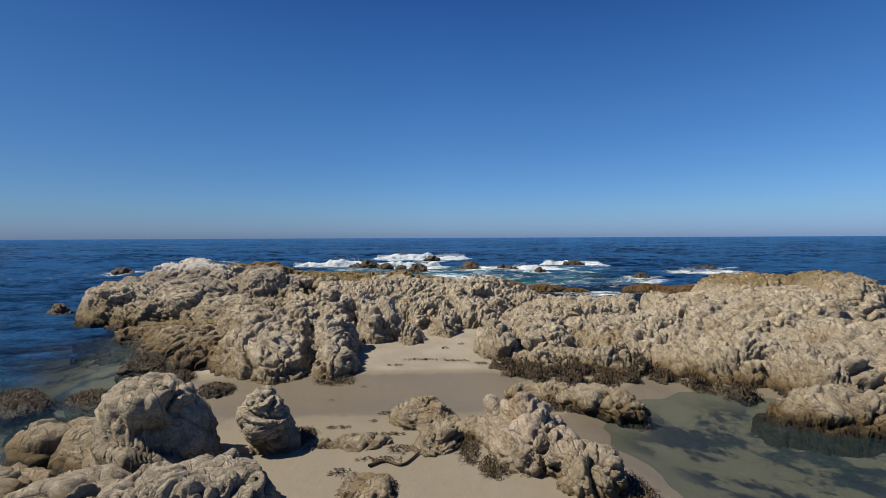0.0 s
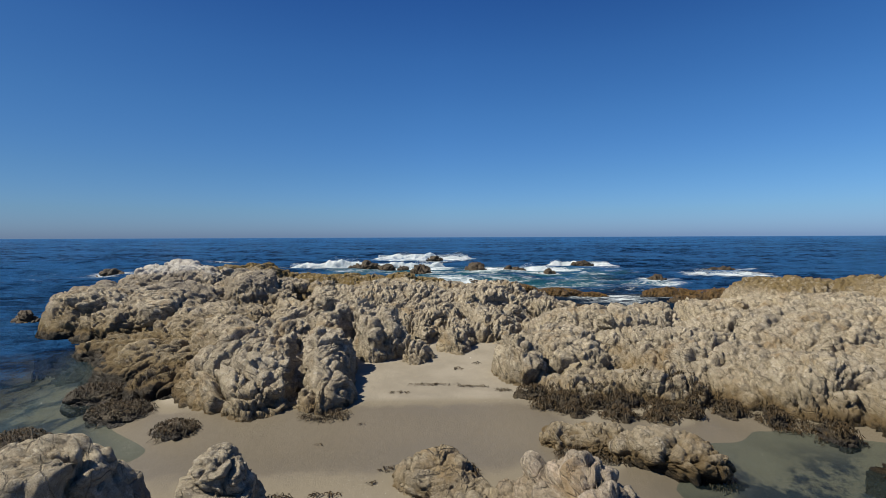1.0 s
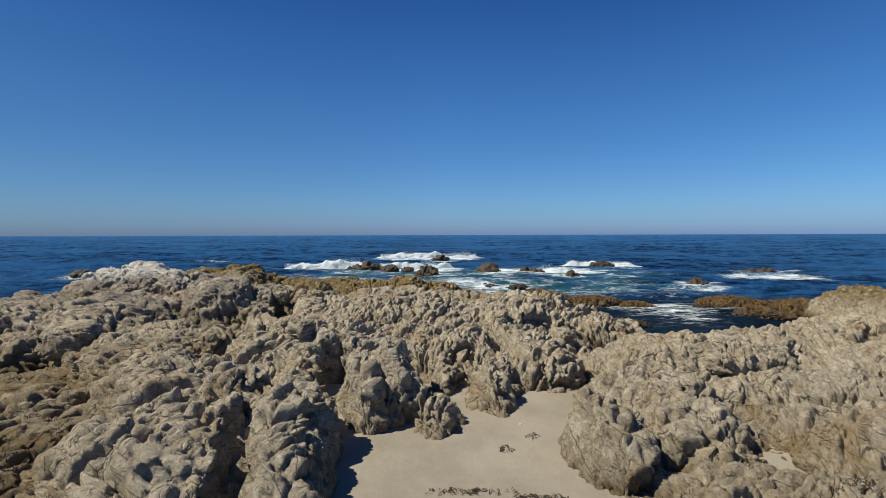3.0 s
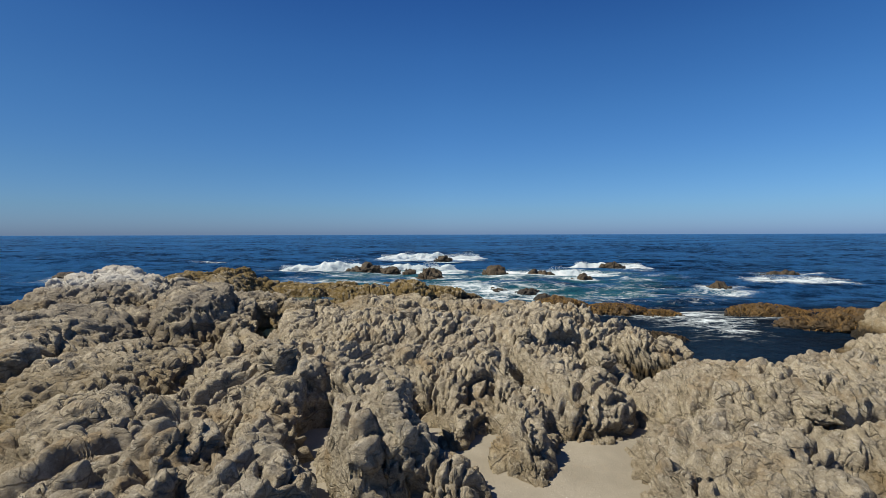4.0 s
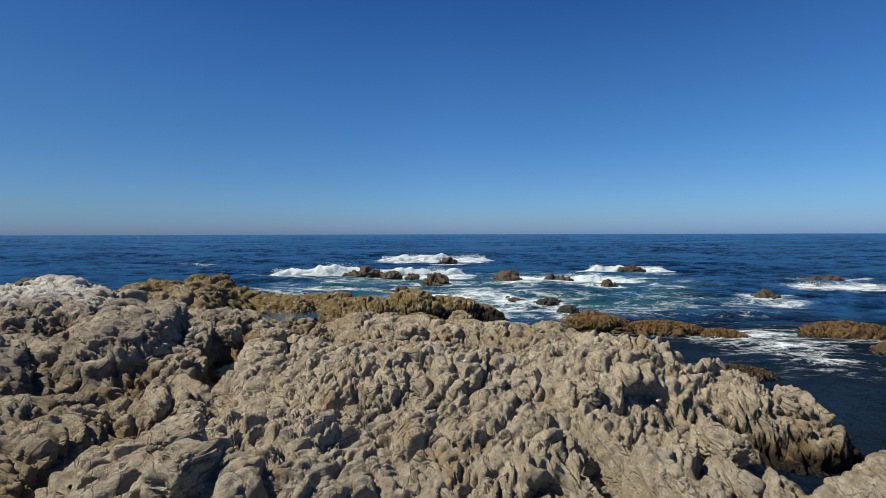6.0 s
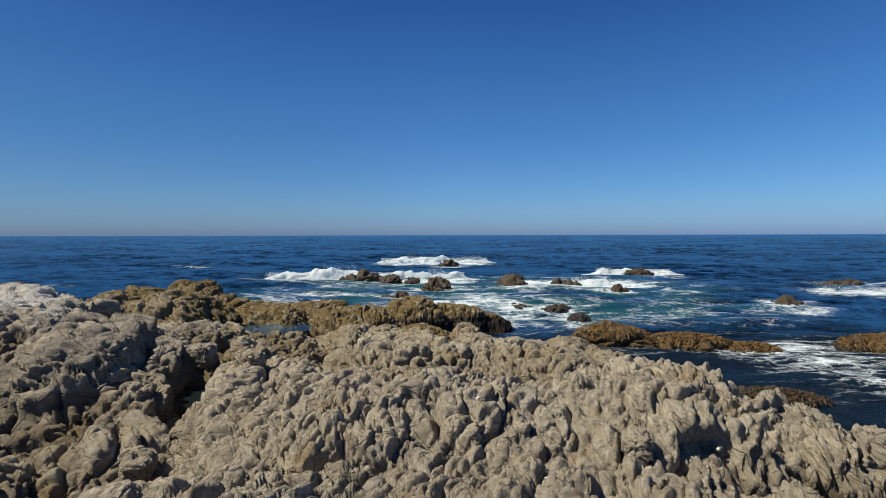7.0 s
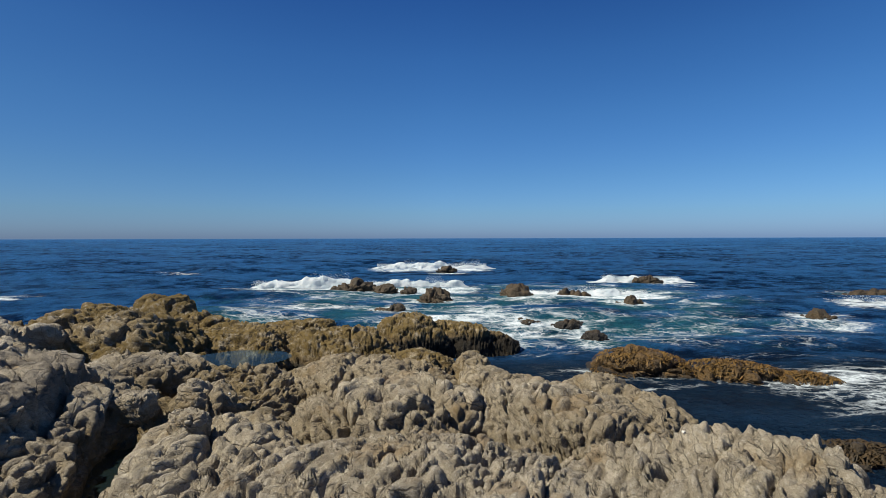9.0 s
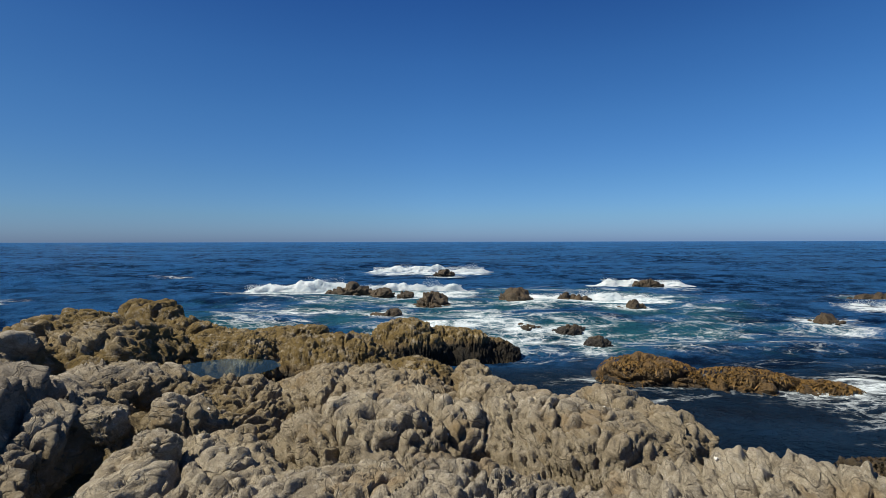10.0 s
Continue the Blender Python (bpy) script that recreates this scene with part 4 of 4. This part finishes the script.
# ---- tide pools held in the ridge ----
def pool(x, y, z, a, b, turn, label):
    ang = np.linspace(0, 2 * math.pi, 48, endpoint=False)
    r = 1 + 0.25 * fbm(np.cos(ang) * 1.4 + x, np.sin(ang) * 1.4 + y, ang * 0, 3, 77)
    rings = np.array([0.0, 0.4, 0.75, 1.0])
    v = [(k * r * np.cos(ang) * a, k * r * np.sin(ang) * b, np.zeros(48)) for k in rings[1:]]
    v = np.concatenate([np.array([[0, 0, 0]])] + [np.stack(c, 1) for c in v])
    f = [(0, 1 + i, 1 + (i + 1) % 48, 1 + (i + 1) % 48) for i in range(48)]
    quads = [(1 + 48 * k + i, 1 + 48 * (k + 1) + i, 1 + 48 * (k + 1) + (i + 1) % 48, 1 + 48 * k + (i + 1) % 48) for k in range(2) for i in range(48)]
    bm = bmesh.new()
    vs = [bm.verts.new(c) for c in v]
    for t in f:
        bm.faces.new([vs[k] for k in t[:3]])
    for t in quads:
        bm.faces.new([vs[k] for k in t])
    me = bpy.data.meshes.new("tide_pool")
    bm.to_mesh(me)
    bm.free()
    me.attributes.new("clear", "FLOAT", "POINT").data.foreach_set("value", np.full(len(v), 0.92, np.float32))
    me.attributes.new("foam", "FLOAT", "POINT").data.foreach_set("value", np.full(len(v), -0.5, np.float32))
    me.materials.append(POOL)
    ob = new("tide_pool", me)
    ob.matrix_world = pose(x, y, z, 0, 0, turn)
    ob.visible_shadow = False
    return tagged(ob, label, "pool")


pool(-10.0, 42.3, 1.2, 1.9, 1.25, 0, "still blue tide pool in a rock hollow")
pool(-9.2, 33.9, 0.92, 0.42, 1.8, 25, "narrow dark tide pool in a rock cleft")


# ---- weed, wrack and loose stones ----
def weed_patch(name, x, y, rx, ry, count, length, width, flat, label, seed, rock=None, dome=None, material=None):
    """Straps of weed lying over whatever is under them."""
    rng = np.random.default_rng(seed)
    verts, faces = [], []

    def under(px, py):
        z = surface_at(px, py)
        if dome:
            dx, dy, dz, a, b, c, turn, power = dome
            u = ((px - dx) * math.cos(turn) + (py - dy) * math.sin(turn)) / a
            v = (-(px - dx) * math.sin(turn) + (py - dy) * math.cos(turn)) / b
            z = max(z, dz + c * max(0.0, 1 - abs(u) ** power - abs(v) ** power) ** 0.5)
        return z

    for _ in range(count):
        r, a = math.sqrt(rng.random()), rng.random() * 2 * math.pi
        px, py = x + rx * r * math.cos(a), y + ry * r * math.sin(a)
        turn, l, w = rng.random() * 2 * math.pi, length * (0.5 + rng.random()), width * (0.5 + rng.random())
        lift = 0.015 + (0.03 if flat else 0.10) * rng.random()
        bend = (rng.random() - 0.5) * 1.6
        base = len(verts)
        ends = [under(px + l * u * math.cos(turn + bend * u * 0.5), py + l * u * math.sin(turn + bend * u * 0.5)) for u in (0, 0.5, 1)]
        if max(ends) - min(ends) > 0.8 * l:
            continue
        for k in range(5):
            u = k / 4
            cx, cy = px + l * u * math.cos(turn), py + l * u * math.sin(turn)
            cz = under(cx, cy) + lift * math.sin(math.pi * min(u + 0.15, 1)) + 0.012
            half = w * (0.35 + 0.65 * math.sin(math.pi * (0.15 + 0.8 * u)))
            nx, ny = -math.sin(turn) * half, math.cos(turn) * half
            wave = 0.02 * (rng.random() - 0.5)
            verts += [(cx - nx, cy - ny, cz + wave), (cx, cy, cz + 0.4 * half), (cx + nx, cy + ny, cz - wave)]
            turn += bend / 4
        for k in range(4):
            i = base + 3 * k
            faces += [(i, i + 1, i + 4, i + 3), (i + 1, i + 2, i + 5, i + 4)]
    me = mesh_from(name, np.array(verts) - (x, y, 0), np.array(faces))
    me.materials.append(material or KELP)
    ob = new(name, me)
    ob.location = (x, y, 0)
    if rock:
        ob.parent = rock
        ob.location = (x - rock.location[0], y - rock.location[1], -rock.location[2])
        return tagged(ob, label, kind="stuff")
    return tagged(ob, label, "seaweed", kind="stuff")


for i, (x, y, a, b, n) in enumerate([(4.6, 17.1, 1.2, 0.4, 300), (7.0, 17.2, 0.9, 0.4, 240), (2.6, 17.3, 0.6, 0.4, 180), (9.0, 15.6, 0.9, 0.4, 200), (-9.8, 18.6, 0.9, 0.6, 200), (-3.5, 16.0, 0.7, 0.3, 120)]):
    weed_patch("rockweed", x, y, a, b, int(2.4 * n), 0.12, 0.010, False, "dark brown rockweed hanging over the rock's foot", 500 + i)
for i, (rock, x, y, a, b, n) in enumerate([(slab_a, 3.0, 13.6, 0.9, 0.35, 300), (slab_b, 5.3, 13.2, 0.5, 0.5, 200), (ochre, -0.1, 12.7, 0.45, 0.55, 300), (egg, -3.3, 11.3, 0.35, 0.55, 240), (pink, 0.6, 10.8, 0.22, 0.9, 240), (pink, 1.1, 9.7, 0.3, 0.5, 160), (grey_rock, 3.7, 9.0, 0.4, 0.8, 240), (buried, -1.3, 8.8, 0.5, 0.45, 200)]):
    weed_patch("rockweed", x, y, a, b, int(1.5 * n), 0.12, 0.010, False, "dark brown rockweed", 520 + i, rock)
for i, (rock, x, y, a, b, h) in enumerate(WEED_ROCKS):
    weed_patch("rockweed", x, y, a, b, int(650 * a * b) + 180, 0.12, 0.010, False, "dark wet rockweed", 540 + i, rock, (x, y, h - 0.33, a, b, 0.4, radians(10 * i), 4))
for i, (rock, x, y, a, b, h, turn) in enumerate(REEFS):
    weed_patch("weed_mat", x, y, a * 0.9, b * 0.9, 900, 0.22, 0.022, False, "dark matted weed" if i == 5 else "matted golden-brown weed", 700 + i, rock, (x, y, h - (h + 0.9) / 2 + 0.02, a, b, (h + 0.9) / 2, radians(turn), 2), KELP if i == 5 else GOLDWEED)
for i, (x, y, a, b, n) in enumerate([(-2.5, 11.9, 0.28, 0.05, 26), (-1.4, 12.9, 0.35, 0.14, 34), (-1.3, 10.1, 0.5, 0.14, 60), (-1.9, 9.5, 0.3, 0.2, 40), (-1.4, 8.9, 0.4, 0.3, 70), (-1.7, 12.3, 0.1, 0.06, 8), (-2.1, 10.7, 0.15, 0.05, 12), (-1.3, 11.45, 0.5, 0.08, 60), (-2.7, 10.75, 0.3, 0.1, 40), (-0.9, 10.6, 0.25, 0.25, 60),
                                     (-0.6, 18.4, 0.9, 0.06, 60), (0.6, 18.2, 0.5, 0.06, 40), (-1.6, 17.7, 0.4, 0.05, 24), (0.2, 20.0, 0.18, 0.12, 22), (0.9, 20.6, 0.12, 0.08, 12), (1.5, 17.9, 0.25, 0.15, 34), (-5.6, 14.2, 0.12, 0.04, 8), (-2.4, 15.6, 0.05, 0.03, 4), (-3.3, 14.6, 0.05, 0.03, 4)]):
    weed_patch("kelp_wrack", x, y, a, b, n, 0.09, 0.011, True, "dried dark kelp scraps washed up on the sand", 580 + i)


def tube(name, points, radius, material):
    """A tapering stem along points, by rings of eight."""
    pts_ = [Vector(p) for p in points]
    verts, faces = [], []
    for i, p in enumerate(pts_):
        d = (pts_[min(i + 1, len(pts_) - 1)] - pts_[max(i - 1, 0)]).normalized()
        side = d.cross(Vector((0, 0, 1))).normalized()
        up = side.cross(d)
        r = radius * (1 - 0.6 * i / (len(pts_) - 1))
        verts += [p + r * (math.cos(k * math.pi / 4) * side + math.sin(k * math.pi / 4) * up) for k in range(8)]
    for i in range(len(pts_) - 1):
        faces += [(8 * i + k, 8 * i + (k + 1) % 8, 8 * i + 8 + (k + 1) % 8, 8 * i + 8 + k) for k in range(8)]
    me = mesh_from(name, np.array([v[:] for v in verts]), np.array(faces))
    me.materials.append(material)
    return new(name, me)


stem = []
for k in range(40):
    u = k / 39
    x, y = -1.45 + 1.15 * u, 9.75 + 0.45 * u + 0.26 * math.sin(8.5 * u) * (0.25 + u)
    stem.append((x, y, surface_at(x, y) + 0.035))
tagged(tube("kelp_stipe", stem, 0.04, KELP), "thick dark kelp stem curling over the sand", "kelp")

rng = np.random.default_rng(12)
PEBBLE = Nodes("pale_pebble")
PEBBLE = PEBBLE.surface(PEBBLE.mix(PEBBLE.noise(20), (0.5, 0.47, 0.42), (0.6, 0.57, 0.52)), 0.7, PEBBLE.bump(PEBBLE.noise(40), 0.4, 0.02))
for i in range(34):
    x, y = rng.uniform(-9, 5), rng.uniform(20, 38)
    r = rng.uniform(0.018, 0.036)
    boulder("pale_stone", x, y, surface_at(x, y) + 0.3 * r, (r * 1.3, r, r * 0.8), rng.uniform(0, 180), PEBBLE, "small pale stone lodged on the rock", 4, 0.05, category="stone", group="pale stones", seed=200 + i)
for i, (x, y, r) in enumerate([(-6.8, 27.0, 0.42), (-6.1, 25.6, 0.38), (-5.6, 24.9, 0.45), (-8.0, 29.6, 0.35), (-7.4, 33.5, 0.4), (-9.9, 35.6, 0.5), (-3.9, 28.2, 0.3), (1.2, 28.9, 0.3), (3.2, 27.2, 0.4), (6.2, 22.6, 0.35), (-13.8, 26.2, 0.8), (-10.3, 23.8, 0.5)]):
    boulder("loose_block", x, y, surface_at(x, y) + 0.35 * r, (r, r * 0.8, r * 0.75), 37 * i, GRANITE, "loose angular granite block wedged among the knobs", 5, 0.3, square=0.55, tilt=10 * (i % 3) - 10, category="boulder", group="loose blocks", seed=300 + i)
